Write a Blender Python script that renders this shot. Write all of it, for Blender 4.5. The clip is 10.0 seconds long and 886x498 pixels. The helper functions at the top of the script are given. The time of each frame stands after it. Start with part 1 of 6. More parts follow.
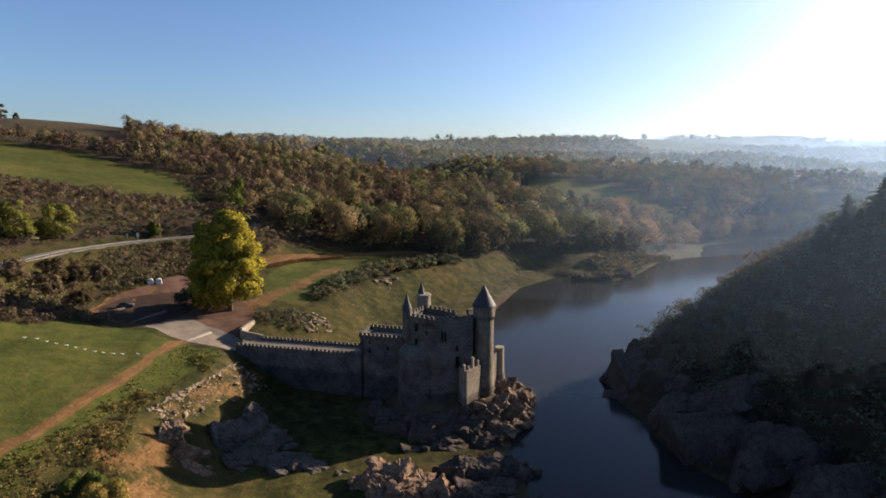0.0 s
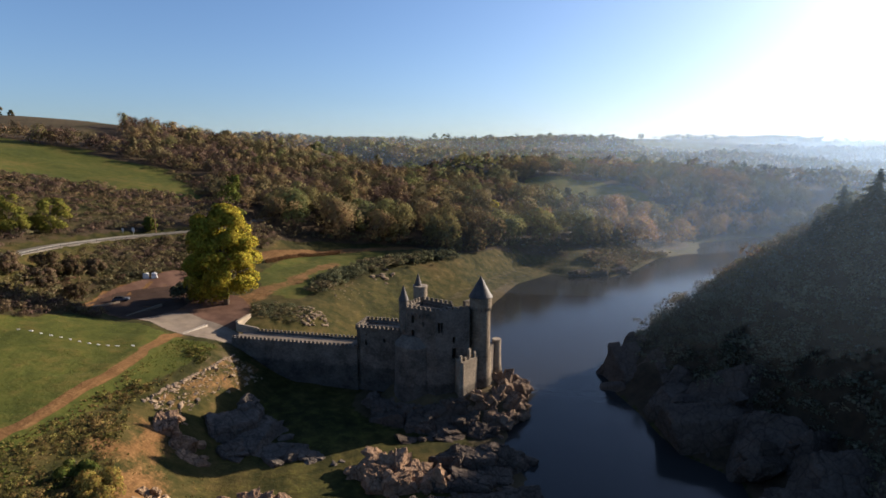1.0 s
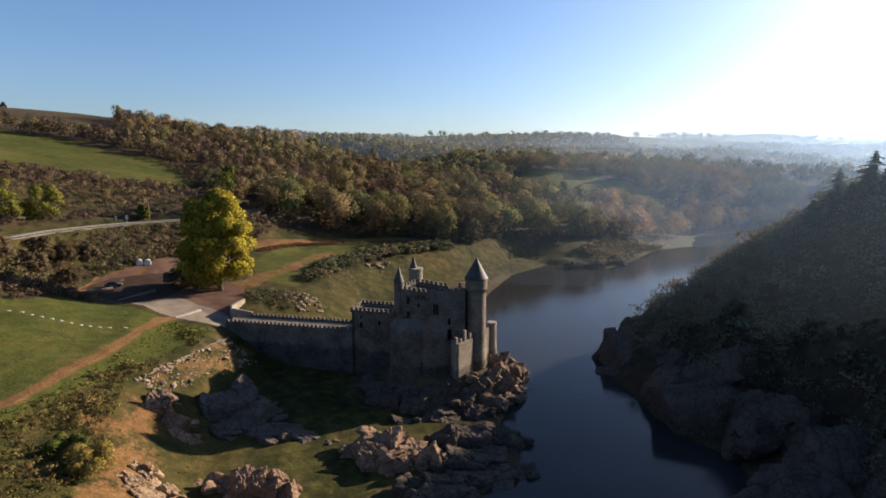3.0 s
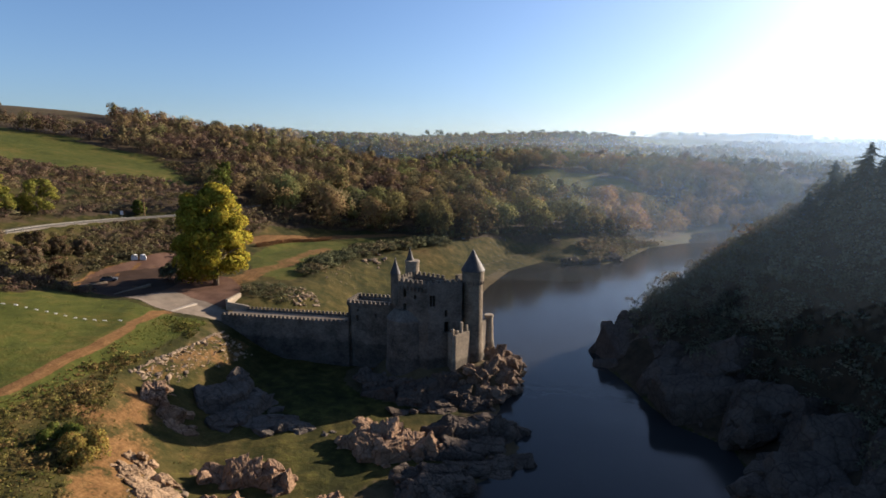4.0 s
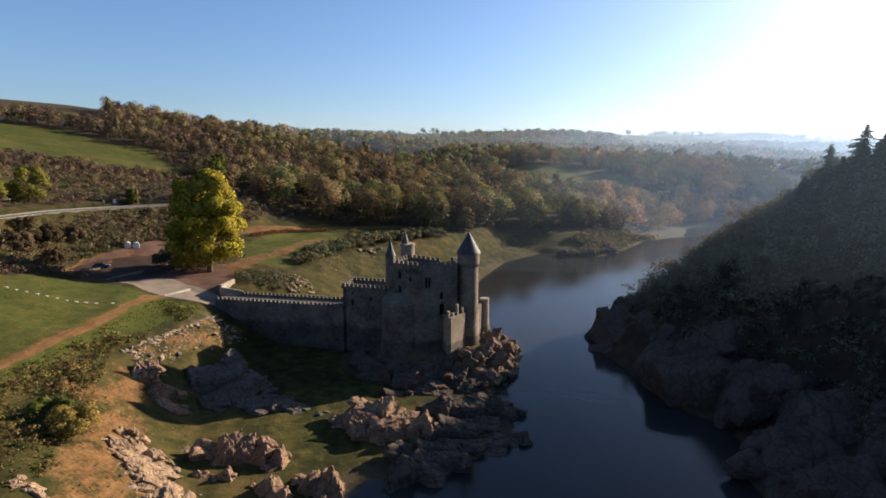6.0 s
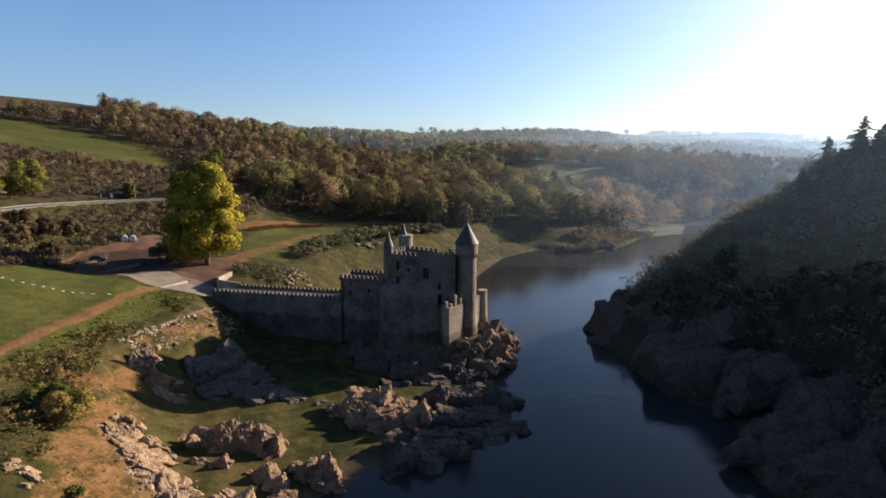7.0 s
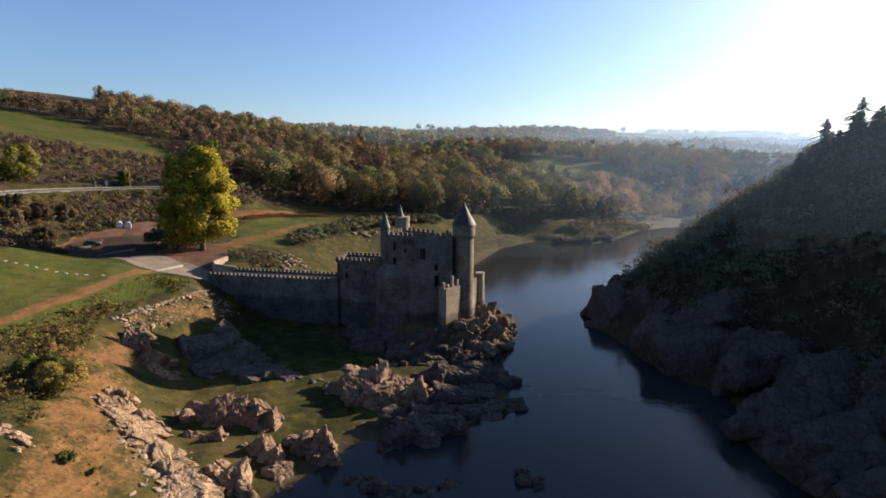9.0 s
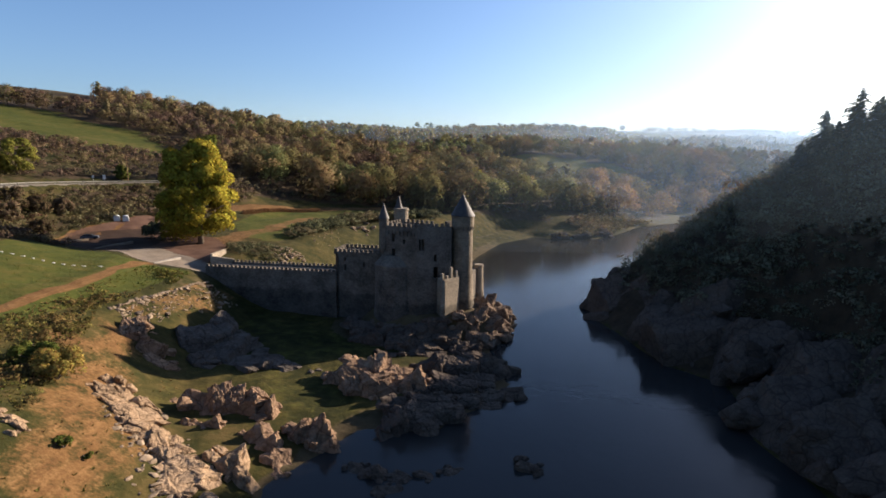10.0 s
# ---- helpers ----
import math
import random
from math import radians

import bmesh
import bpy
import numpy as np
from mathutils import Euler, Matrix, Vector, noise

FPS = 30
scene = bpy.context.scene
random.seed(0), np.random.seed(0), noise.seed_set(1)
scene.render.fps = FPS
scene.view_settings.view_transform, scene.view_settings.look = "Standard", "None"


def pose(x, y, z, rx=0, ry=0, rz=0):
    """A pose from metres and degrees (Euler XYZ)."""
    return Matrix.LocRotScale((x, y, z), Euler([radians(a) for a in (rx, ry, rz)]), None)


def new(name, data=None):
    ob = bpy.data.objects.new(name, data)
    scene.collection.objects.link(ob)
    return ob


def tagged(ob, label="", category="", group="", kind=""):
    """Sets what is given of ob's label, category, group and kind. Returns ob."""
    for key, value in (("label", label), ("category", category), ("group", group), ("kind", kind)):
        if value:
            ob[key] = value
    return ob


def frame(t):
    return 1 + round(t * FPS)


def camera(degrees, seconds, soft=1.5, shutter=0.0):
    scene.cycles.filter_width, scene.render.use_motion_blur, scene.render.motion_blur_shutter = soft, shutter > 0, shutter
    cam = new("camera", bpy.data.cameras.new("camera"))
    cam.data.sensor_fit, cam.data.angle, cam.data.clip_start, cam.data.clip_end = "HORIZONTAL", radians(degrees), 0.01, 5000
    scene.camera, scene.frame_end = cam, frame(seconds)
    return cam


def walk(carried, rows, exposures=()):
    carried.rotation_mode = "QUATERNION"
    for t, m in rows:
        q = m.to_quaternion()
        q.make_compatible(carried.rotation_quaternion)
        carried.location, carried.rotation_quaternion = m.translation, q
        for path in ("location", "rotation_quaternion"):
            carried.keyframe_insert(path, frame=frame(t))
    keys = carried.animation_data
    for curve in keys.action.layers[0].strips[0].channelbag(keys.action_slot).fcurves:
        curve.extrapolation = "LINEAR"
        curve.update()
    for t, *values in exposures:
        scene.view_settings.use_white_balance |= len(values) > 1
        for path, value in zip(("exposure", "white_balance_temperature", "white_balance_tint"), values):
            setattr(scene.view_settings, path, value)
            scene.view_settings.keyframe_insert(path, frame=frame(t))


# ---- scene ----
cam = camera(77.9, 10.0, soft=1.7)
METRES, EYE, TILT, LEAN, TURN = 18.0, 54.6, -9.2, 0.0, 0.0
ROWS = [
    (0.0, 0.0, 0.0, 0.0, 0.0, 0.0, -0.0),
    (0.5, 0.0021, 0.0086, -0.0534, -0.17, -0.0, -0.04),
    (1.0, 0.0057, 0.0136, -0.1014, -0.3, 0.01, 0.02),
    (1.5, 0.0074, 0.0218, -0.1541, -0.49, -0.06, -0.07),
    (2.0, 0.0084, 0.0311, -0.2022, -0.6, 0.01, -0.02),
    (2.5, 0.0082, 0.0361, -0.2517, -0.64, -0.12, -0.08),
    (4.0, 0.0127, 0.0618, -0.3914, -1.06, -0.12, -0.0),
    (4.5, 0.0151, 0.0706, -0.4401, -1.2, -0.09, -0.07),
    (5.0, 0.0174, 0.0783, -0.4887, -1.33, -0.14, -0.09),
    (5.5, 0.0173, 0.0862, -0.5397, -1.42, -0.13, -0.05),
    (7.0, 0.0185, 0.1128, -0.694, -1.7, -0.15, -0.06),
    (7.5, 0.0199, 0.1205, -0.7428, -1.82, -0.17, -0.07),
    (8.0, 0.0212, 0.1288, -0.793, -1.94, -0.18, -0.08),
    (8.5, 0.0216, 0.1365, -0.8432, -1.97, -0.18, -0.1),
    (9.0, 0.0204, 0.1461, -0.8953, -2.0, -0.25, -0.12),
    (9.5, 0.019, 0.1567, -0.9426, -2.05, -0.29, -0.17),
    (10.0, 0.0211, 0.166, -0.985, -2.12, -0.33, -0.14),
]
walk(cam, [(t, pose(0, 0, EYE, TILT, LEAN, TURN) @ pose(METRES * x, METRES * y, METRES * z, 90 + pitch, roll, yaw)) for t, x, y, z, yaw, pitch, roll in ROWS],
     exposures=[(0.0, 1.22, 5800, 14), (10.0, 1.36, 5800, 14)])

# ---- light ----
SUN_AZ, SUN_EL = 58.5, 18.7
world = bpy.data.worlds.new("sky")
scene.world = world
world.use_nodes = True
wn = world.node_tree.nodes
wl = world.node_tree.links
wn.clear()
sky = wn.new("ShaderNodeTexSky")
sky.sky_type = "NISHITA"
sky.sun_disc = False
sky.sun_elevation, sky.sun_rotation = radians(SUN_EL), radians(SUN_AZ)
sky.altitude, sky.air_density, sky.dust_density, sky.ozone_density = 350, 1.0, 1.7, 3.3
back = wn.new("ShaderNodeBackground")
back.inputs["Strength"].default_value = 0.064
wout = wn.new("ShaderNodeOutputWorld")
wl.new(sky.outputs[0], back.inputs[0])
wl.new(back.outputs[0], wout.inputs[0])
sun = new("sun", bpy.data.lights.new("sun", "SUN"))
sun.data.energy, sun.data.angle, sun.data.color = 5.0, radians(0.6), (1.0, 0.80, 0.56)
sun.matrix_world = pose(0, 0, 0, 90 - SUN_EL, 0, 180 - SUN_AZ)


# ---- materials ----
def material(name, build):
    m = bpy.data.materials.new(name)
    m.use_nodes = True
    nt = m.node_tree
    nt.nodes.clear()
    out = nt.nodes.new("ShaderNodeOutputMaterial")
    surf = build(nt)
    nt.links.new(surf, out.inputs["Surface"])
    return m


def node(nt, kind, **kw):
    n = nt.nodes.new(kind)
    for k, v in kw.items():
        if k in n.inputs:
            s = n.inputs[k]
            if isinstance(v, bpy.types.NodeSocket):
                nt.links.new(v, s)
            else:
                s.default_value = v
    return n


def noise_tex(nt, scale, detail=4.0, rough=0.6, vec=None):
    n = node(nt, "ShaderNodeTexNoise", Scale=scale, Detail=detail, Roughness=rough)
    if vec is None:
        vec = nt.nodes.new("ShaderNodeNewGeometry").outputs["Position"]
    nt.links.new(vec, n.inputs["Vector"])
    return n.outputs["Fac"]


def ramp(nt, fac, stops):
    n = nt.nodes.new("ShaderNodeValToRGB")
    el = n.color_ramp.elements
    while len(el) < len(stops):
        el.new(0.5)
    for e, (p, c) in zip(el, stops):
        e.position, e.color = p, (*c, 1)
    nt.links.new(fac, n.inputs[0])
    return n.outputs[0]


def blend(nt, fac, a, b, mode="MIX"):
    n = nt.nodes.new("ShaderNodeMix")
    n.data_type, n.blend_type = "RGBA", mode
    for s, v in ((n.inputs[0], fac), (n.inputs[6], a), (n.inputs[7], b)):
        if isinstance(v, bpy.types.NodeSocket):
            nt.links.new(v, s)
        else:
            s.default_value = v if isinstance(v, (int, float)) else (*v, 1)
    return n.outputs[2]


def calc(nt, op, a, b=0.0, c=0.0):
    n = nt.nodes.new("ShaderNodeMath")
    n.operation = op
    for s, v in zip(n.inputs, (a, b, c)):
        if isinstance(v, bpy.types.NodeSocket):
            nt.links.new(v, s)
        else:
            s.default_value = v
    return n.outputs[0]


def step(nt, v, lo, hi):
    n = nt.nodes.new("ShaderNodeMapRange")
    n.interpolation_type = "SMOOTHSTEP"
    nt.links.new(v, n.inputs[0])
    n.inputs[1].default_value, n.inputs[2].default_value = lo, hi
    return n.outputs[0]


def bump(nt, height, strength, dist):
    n = node(nt, "ShaderNodeBump", Strength=strength, Distance=dist)
    nt.links.new(height, n.inputs["Height"])
    return n.outputs[0]


def principled(nt, color, rough=0.9, normal=None, spec=0.2, metal=0.0):
    n = nt.nodes.new("ShaderNodeBsdfPrincipled")
    for k, v in (("Base Color", color), ("Roughness", rough), ("Specular IOR Level", spec), ("Metallic", metal)):
        if isinstance(v, bpy.types.NodeSocket):
            nt.links.new(v, n.inputs[k])
        else:
            n.inputs[k].default_value = (*v, 1) if k == "Base Color" else v
    if normal is not None:
        nt.links.new(normal, n.inputs["Normal"])
    return n.outputs[0]


def mottled(name, dark, light, scale, fine, rough=0.9, bumpy=0.5, dist=0.1, spec=0.06, metal=0.0):
    """A surface that varies at two scales between two colours."""
    def build(nt):
        big, small = noise_tex(nt, scale, 5.0), noise_tex(nt, fine, 6.0, 0.7)
        f = calc(nt, "ADD", calc(nt, "MULTIPLY", big, 0.6), calc(nt, "MULTIPLY", small, 0.4))
        col = ramp(nt, f, [(0.33, dark), (0.67, light)])
        return principled(nt, col, rough, bump(nt, small, bumpy, dist), spec, metal)
    return material(name, build)


def ground_build(nt):
    """Turf, bare soil, mud, rock and meadow, by the cover painted on the sheet's corners."""
    att = nt.nodes.new("ShaderNodeAttribute")
    att.attribute_name = "cover"
    sep = nt.nodes.new("ShaderNodeSeparateColor")
    nt.links.new(att.outputs["Color"], sep.inputs[0])
    big, mid, fine = noise_tex(nt, 0.045, 4), noise_tex(nt, 0.35, 5, 0.65), noise_tex(nt, 2.2, 4, 0.7)
    wob = calc(nt, "MULTIPLY", calc(nt, "SUBTRACT", calc(nt, "ADD", calc(nt, "MULTIPLY", mid, 0.6), calc(nt, "MULTIPLY", fine, 0.4)), 0.5), 1.1)
    rough_grass = ramp(nt, calc(nt, "ADD", calc(nt, "MULTIPLY", big, 0.45), calc(nt, "MULTIPLY", mid, 0.55)),
                       [(0.34, (0.015, 0.016, 0.005)), (0.46, (0.032, 0.032, 0.008)), (0.55, (0.060, 0.049, 0.014)), (0.67, (0.105, 0.070, 0.026))])
    meadow = ramp(nt, calc(nt, "ADD", calc(nt, "MULTIPLY", big, 0.5), calc(nt, "MULTIPLY", mid, 0.5)),
                  [(0.36, (0.034, 0.045, 0.008)), (0.50, (0.062, 0.068, 0.012)), (0.64, (0.105, 0.085, 0.020))])
    mp = nt.nodes.new("ShaderNodeMapping")
    mp.inputs["Rotation"].default_value, mp.inputs["Scale"].default_value = (0, 0, radians(-28)), (1.5, 0.10, 1.0)
    nt.links.new(nt.nodes.new("ShaderNodeNewGeometry").outputs["Position"], mp.inputs["Vector"])
    streak = noise_tex(nt, 1.0, 4, 0.65, mp.outputs[0])
    soil = ramp(nt, calc(nt, "ADD", calc(nt, "MULTIPLY", mid, 0.3), calc(nt, "ADD", calc(nt, "MULTIPLY", fine, 0.3), calc(nt, "MULTIPLY", streak, 0.4))), [(0.3, (0.074, 0.039, 0.015)), (0.5, (0.138, 0.073, 0.027)), (0.68, (0.225, 0.132, 0.053))])
    mud = ramp(nt, calc(nt, "ADD", calc(nt, "MULTIPLY", big, 0.5), calc(nt, "MULTIPLY", mid, 0.5)),
               [(0.35, (0.046, 0.036, 0.019)), (0.6, (0.092, 0.070, 0.036)), (0.75, (0.130, 0.103, 0.058))])
    col = blend(nt, step(nt, calc(nt, "ADD", sep.outputs[1], wob), 0.38, 0.62), rough_grass, meadow)
    col = blend(nt, step(nt, calc(nt, "ADD", sep.outputs[2], wob), 0.38, 0.62), col, mud)
    col = blend(nt, step(nt, calc(nt, "ADD", sep.outputs[0], calc(nt, "MULTIPLY", wob, 0.8)), 0.40, 0.60), col, soil)
    col = blend(nt, 0.35, col, blend(nt, 1.0, col, ramp(nt, fine, [(0.3, (0.45, 0.45, 0.45)), (0.7, (1, 1, 1))]), "MULTIPLY"))
    fl = nt.nodes.new("ShaderNodeAttribute")
    fl.attribute_name = "litter"
    litter = ramp(nt, mid, [(0.3, (0.022, 0.017, 0.011)), (0.7, (0.065, 0.046, 0.027))])
    col = blend(nt, step(nt, calc(nt, "ADD", fl.outputs["Fac"], wob), 0.35, 0.65), col, litter)
    h = calc(nt, "ADD", calc(nt, "MULTIPLY", fine, 0.5), mid)
    return principled(nt, col, 0.95, bump(nt, h, 0.7, 0.35), 0.1)


def water_build(nt):
    wave = calc(nt, "ADD", noise_tex(nt, 0.5, 3), calc(nt, "MULTIPLY", noise_tex(nt, 0.06, 2), 2.0))
    return principled(nt, (0.025, 0.025, 0.024), 0.11, bump(nt, wave, 0.12, 0.25), 0.12)


def masonry_build(dark, light):
    def build(nt):
        geo = nt.nodes.new("ShaderNodeNewGeometry")
        sp = nt.nodes.new("ShaderNodeSeparateXYZ")
        nt.links.new(geo.outputs["Position"], sp.inputs[0])
        cb = nt.nodes.new("ShaderNodeCombineXYZ")
        nt.links.new(calc(nt, "ADD", sp.outputs[0], calc(nt, "MULTIPLY", sp.outputs[1], 0.8)), cb.inputs[0])
        nt.links.new(sp.outputs[2], cb.inputs[1])
        br = node(nt, "ShaderNodeTexBrick", Scale=1.0)
        br.inputs["Brick Width"].default_value, br.inputs["Row Height"].default_value, br.inputs["Mortar Size"].default_value = 0.62, 0.31, 0.03
        br.inputs["Color1"].default_value, br.inputs["Color2"].default_value, br.inputs["Mortar"].default_value = (0.55, 0.55, 0.55, 1), (1, 1, 1, 1), (0.7, 0.7, 0.7, 1)
        nt.links.new(cb.outputs[0], br.inputs["Vector"])
        big, small = noise_tex(nt, 0.22, 6, 0.72), noise_tex(nt, 2.4, 5, 0.7)
        f = calc(nt, "ADD", calc(nt, "MULTIPLY", big, 0.65), calc(nt, "MULTIPLY", small, 0.35))
        col = ramp(nt, f, [(0.36, dark), (0.62, light)])
        col = blend(nt, 0.5, col, blend(nt, 1.0, col, br.outputs["Color"], "MULTIPLY"))
        # stone darker below an uneven line
        level = calc(nt, "ADD", sp.outputs[2], calc(nt, "MULTIPLY", big, 2.4))
        col = blend(nt, step(nt, level, 8.3, 9.2), blend(nt, 1.0, col, (0.58, 0.60, 0.62), "MULTIPLY"), col)
        h = calc(nt, "ADD", calc(nt, "MULTIPLY", br.outputs["Fac"], -0.6), small)
        return principled(nt, col, 0.92, bump(nt, h, 0.6, 0.06), 0.15)
    return build


def leaves_build(nt, thin=0.48, gaps=0.0):
    """Foliage in the tint kept on each crown, varied from clump to clump."""
    att = nt.nodes.new("ShaderNodeAttribute")
    att.attribute_name = "tint"
    geo = nt.nodes.new("ShaderNodeNewGeometry")
    hsv = nt.nodes.new("ShaderNodeHueSaturation")
    r = geo.outputs["Random Per Island"]
    nt.links.new(calc(nt, "ADD", 0.475, calc(nt, "MULTIPLY", r, 0.05)), hsv.inputs["Hue"])
    nt.links.new(calc(nt, "ADD", 0.86, calc(nt, "MULTIPLY", r, 0.28)), hsv.inputs["Value"])
    nt.links.new(att.outputs["Color"], hsv.inputs["Color"])
    d = node(nt, "ShaderNodeBsdfDiffuse", Color=hsv.outputs[0])
    tr = node(nt, "ShaderNodeBsdfTranslucent", Color=hsv.outputs[0])
    mx = nt.nodes.new("ShaderNodeMixShader")
    mx.inputs[0].default_value = thin
    nt.links.new(d.outputs[0], mx.inputs[1])
    nt.links.new(tr.outputs[0], mx.inputs[2])
    if not gaps:
        return mx.outputs[0]
    # each clump is torn into sprays of leaves with gaps between
    holes = nt.nodes.new("ShaderNodeMixShader")
    nt.links.new(step(nt, noise_tex(nt, 3.4, 2, 0.6), gaps - 0.03, gaps + 0.03), holes.inputs[0])
    nt.links.new(nt.nodes.new("ShaderNodeBsdfTransparent").outputs[0], holes.inputs[1])
    nt.links.new(mx.outputs[0], holes.inputs[2])
    return holes.outputs[0]


def crag(name, dark, light):
    """Fractured granite: two scales of mottling, with darker joints and hollows."""
    def build(nt):
        pos = nt.nodes.new("ShaderNodeNewGeometry").outputs["Position"]
        warp = nt.nodes.new("ShaderNodeVectorMath")
        warp.operation = "MULTIPLY_ADD"
        nz = nt.nodes.new("ShaderNodeTexNoise")
        nz.inputs["Scale"].default_value = 0.5
        nt.links.new(pos, nz.inputs["Vector"])
        nt.links.new(nz.outputs["Color"], warp.inputs[0])
        warp.inputs[1].default_value = (1.6, 1.6, 1.6)
        nt.links.new(pos, warp.inputs[2])
        edges = []
        for sc, wd in ((0.36, 0.06), (1.05, 0.07)):
            vo = nt.nodes.new("ShaderNodeTexVoronoi")
            vo.feature = "DISTANCE_TO_EDGE"
            vo.inputs["Scale"].default_value = sc
            nt.links.new(warp.outputs[0], vo.inputs["Vector"])
            edges.append(step(nt, vo.outputs["Distance"], 0.0, wd))
        big, small = noise_tex(nt, 0.25, 5, 0.65), noise_tex(nt, 1.8, 6, 0.7)
        f = calc(nt, "ADD", calc(nt, "MULTIPLY", big, 0.55), calc(nt, "MULTIPLY", small, 0.45))
        col = ramp(nt, f, [(0.28, dark), (0.50, tuple(0.45 * d + 0.55 * l for d, l in zip(dark, light))), (0.72, light)])
        joint = calc(nt, "MULTIPLY", edges[0], calc(nt, "ADD", 0.35, calc(nt, "MULTIPLY", edges[1], 0.65)))
        col = blend(nt, calc(nt, "ADD", 0.5, calc(nt, "MULTIPLY", joint, 0.5)), tuple(0.6 * d for d in dark), col)
        hgt = calc(nt, "ADD", calc(nt, "MULTIPLY", joint, 0.3), small)
        return principled(nt, col, 0.95, bump(nt, hgt, 1.0, 0.24), 0.06)
    return material(name, build)


GROUND = material("ground", ground_build)
WATER = material("lake_water", water_build)
# castle stone in three tones: shade and sunlight are put into the colour
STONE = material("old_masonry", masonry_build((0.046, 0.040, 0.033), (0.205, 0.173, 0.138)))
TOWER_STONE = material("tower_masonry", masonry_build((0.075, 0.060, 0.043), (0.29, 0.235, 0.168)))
PALE_STONE = material("lit_pale_masonry", masonry_build((0.20, 0.16, 0.115), (0.37, 0.31, 0.23)))
LEAVES = material("leaves", lambda nt: leaves_build(nt, 0.34, 0.37))
GRASS = material("grass_blades", leaves_build)
DENSE_LEAVES = material("dense_leaves", lambda nt: leaves_build(nt, 0.24, 0.34))
SLATE = mottled("roof_slate", (0.026, 0.023, 0.023), (0.075, 0.066, 0.062), 0.8, 6.0, 0.6, 0.3, 0.03, 0.25)
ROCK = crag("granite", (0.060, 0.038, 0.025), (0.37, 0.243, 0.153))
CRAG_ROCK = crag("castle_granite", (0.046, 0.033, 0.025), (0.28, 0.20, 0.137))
# granite darkened for rocks out of the sun: shade is in the colour
SHADE_ROCK = crag("shade_dark_granite", (0.034, 0.027, 0.022), (0.14, 0.11, 0.085))
BARK = mottled("bark", (0.07, 0.055, 0.04), (0.20, 0.16, 0.12), 0.9, 5.0, 0.95, 0.6, 0.05)
ASPHALT = mottled("asphalt", (0.10, 0.088, 0.072), (0.18, 0.16, 0.132), 0.15, 3.0, 0.9, 0.2, 0.02)
CONCRETE = mottled("concrete", (0.12, 0.096, 0.072), (0.225, 0.185, 0.142), 0.3, 3.0, 0.9, 0.2, 0.02)
# granite copy for the east shore, with the hill's shade in its tone
CLIFF_ROCK = crag("shade_tone_cliff_rock", (0.036, 0.028, 0.022), (0.13, 0.10, 0.078))
PALE_CRAG = crag("tan_granite", (0.105, 0.070, 0.042), (0.46, 0.32, 0.195))
# slab granite toned down, with the castle's shade put into it
SLAB_ROCK = crag("shade_slab_granite", (0.044, 0.037, 0.031), (0.15, 0.125, 0.10))
DARK = mottled("dark_room", (0.012, 0.011, 0.010), (0.03, 0.027, 0.024), 1.0, 4.0, 0.95, 0.1, 0.02)
WHITE = mottled("white_plastic", (0.48, 0.48, 0.47), (0.66, 0.66, 0.65), 1.0, 6.0, 0.5, 0.1, 0.01)
TIMBER = mottled("timber", (0.10, 0.06, 0.035), (0.24, 0.15, 0.09), 1.2, 7.0, 0.85, 0.3, 0.02)
RAIL = mottled("weathered_rail", (0.11, 0.105, 0.09), (0.19, 0.18, 0.16), 0.8, 5.0, 0.6, 0.1, 0.01)
METAL = mottled("galvanised_steel", (0.30, 0.30, 0.30), (0.52, 0.52, 0.52), 1.0, 6.0, 0.45, 0.1, 0.01, 0.5, 0.7)


# ---- mesh helpers ----
def mesh_obj(name, verts, faces, mat, parent=None, label="", smooth=False):
    me = bpy.data.meshes.new(name)
    verts, n = np.asarray(verts, dtype=np.float32), len(faces)
    if isinstance(faces, np.ndarray):
        k = faces.shape[1]
        me.vertices.add(len(verts))
        me.vertices.foreach_set("co", verts.ravel())
        me.loops.add(n * k)
        me.loops.foreach_set("vertex_index", faces.astype(np.int32).ravel())
        me.polygons.add(n)
        me.polygons.foreach_set("loop_start", np.arange(0, n * k, k, dtype=np.int32))
        me.polygons.foreach_set("loop_total", np.full(n, k, dtype=np.int32))
        me.update(calc_edges=True)
    else:
        me.from_pydata([tuple(map(float, v)) for v in verts], [], faces)
        me.update()
    for m in (mat if isinstance(mat, (list, tuple)) else [mat]):
        me.materials.append(m)
    if smooth:
        me.polygons.foreach_set("use_smooth", np.ones(len(me.polygons), dtype=bool))
    ob = new(name, me)
    if parent is not None:
        ob.parent = parent
    if label:
        ob["label"] = label
    return ob


def part(name, bm, mat, parent, label="", smooth=False):
    me = bpy.data.meshes.new(name)
    bm.normal_update()
    bm.to_mesh(me)
    bm.free()
    for m in (mat if isinstance(mat, (list, tuple)) else [mat]):
        me.materials.append(m)
    if smooth:
        me.polygons.foreach_set("use_smooth", np.ones(len(me.polygons), dtype=bool))
    ob = new(name, me)
    ob.parent = parent
    if label:
        ob["label"] = label
    return ob


def thing(name, label, category, at=(0, 0, 0), group="", kind=""):
    ob = new(name)
    ob.location = at
    ob.empty_display_size = 0.1
    return tagged(ob, label, category, group, kind)


def colour(me, name, rgb):
    a = me.color_attributes.new(name, "FLOAT_COLOR", "POINT")
    a.data.foreach_set("color", np.concatenate([rgb, np.ones((len(rgb), 1))], axis=1).astype(np.float32).ravel())


# ---- the lie of the land ----
def lattice(x, y, seed):
    h = np.sin(x * 127.1 + y * 311.7 + seed * 74.7) * 43758.5453
    return h - np.floor(h)


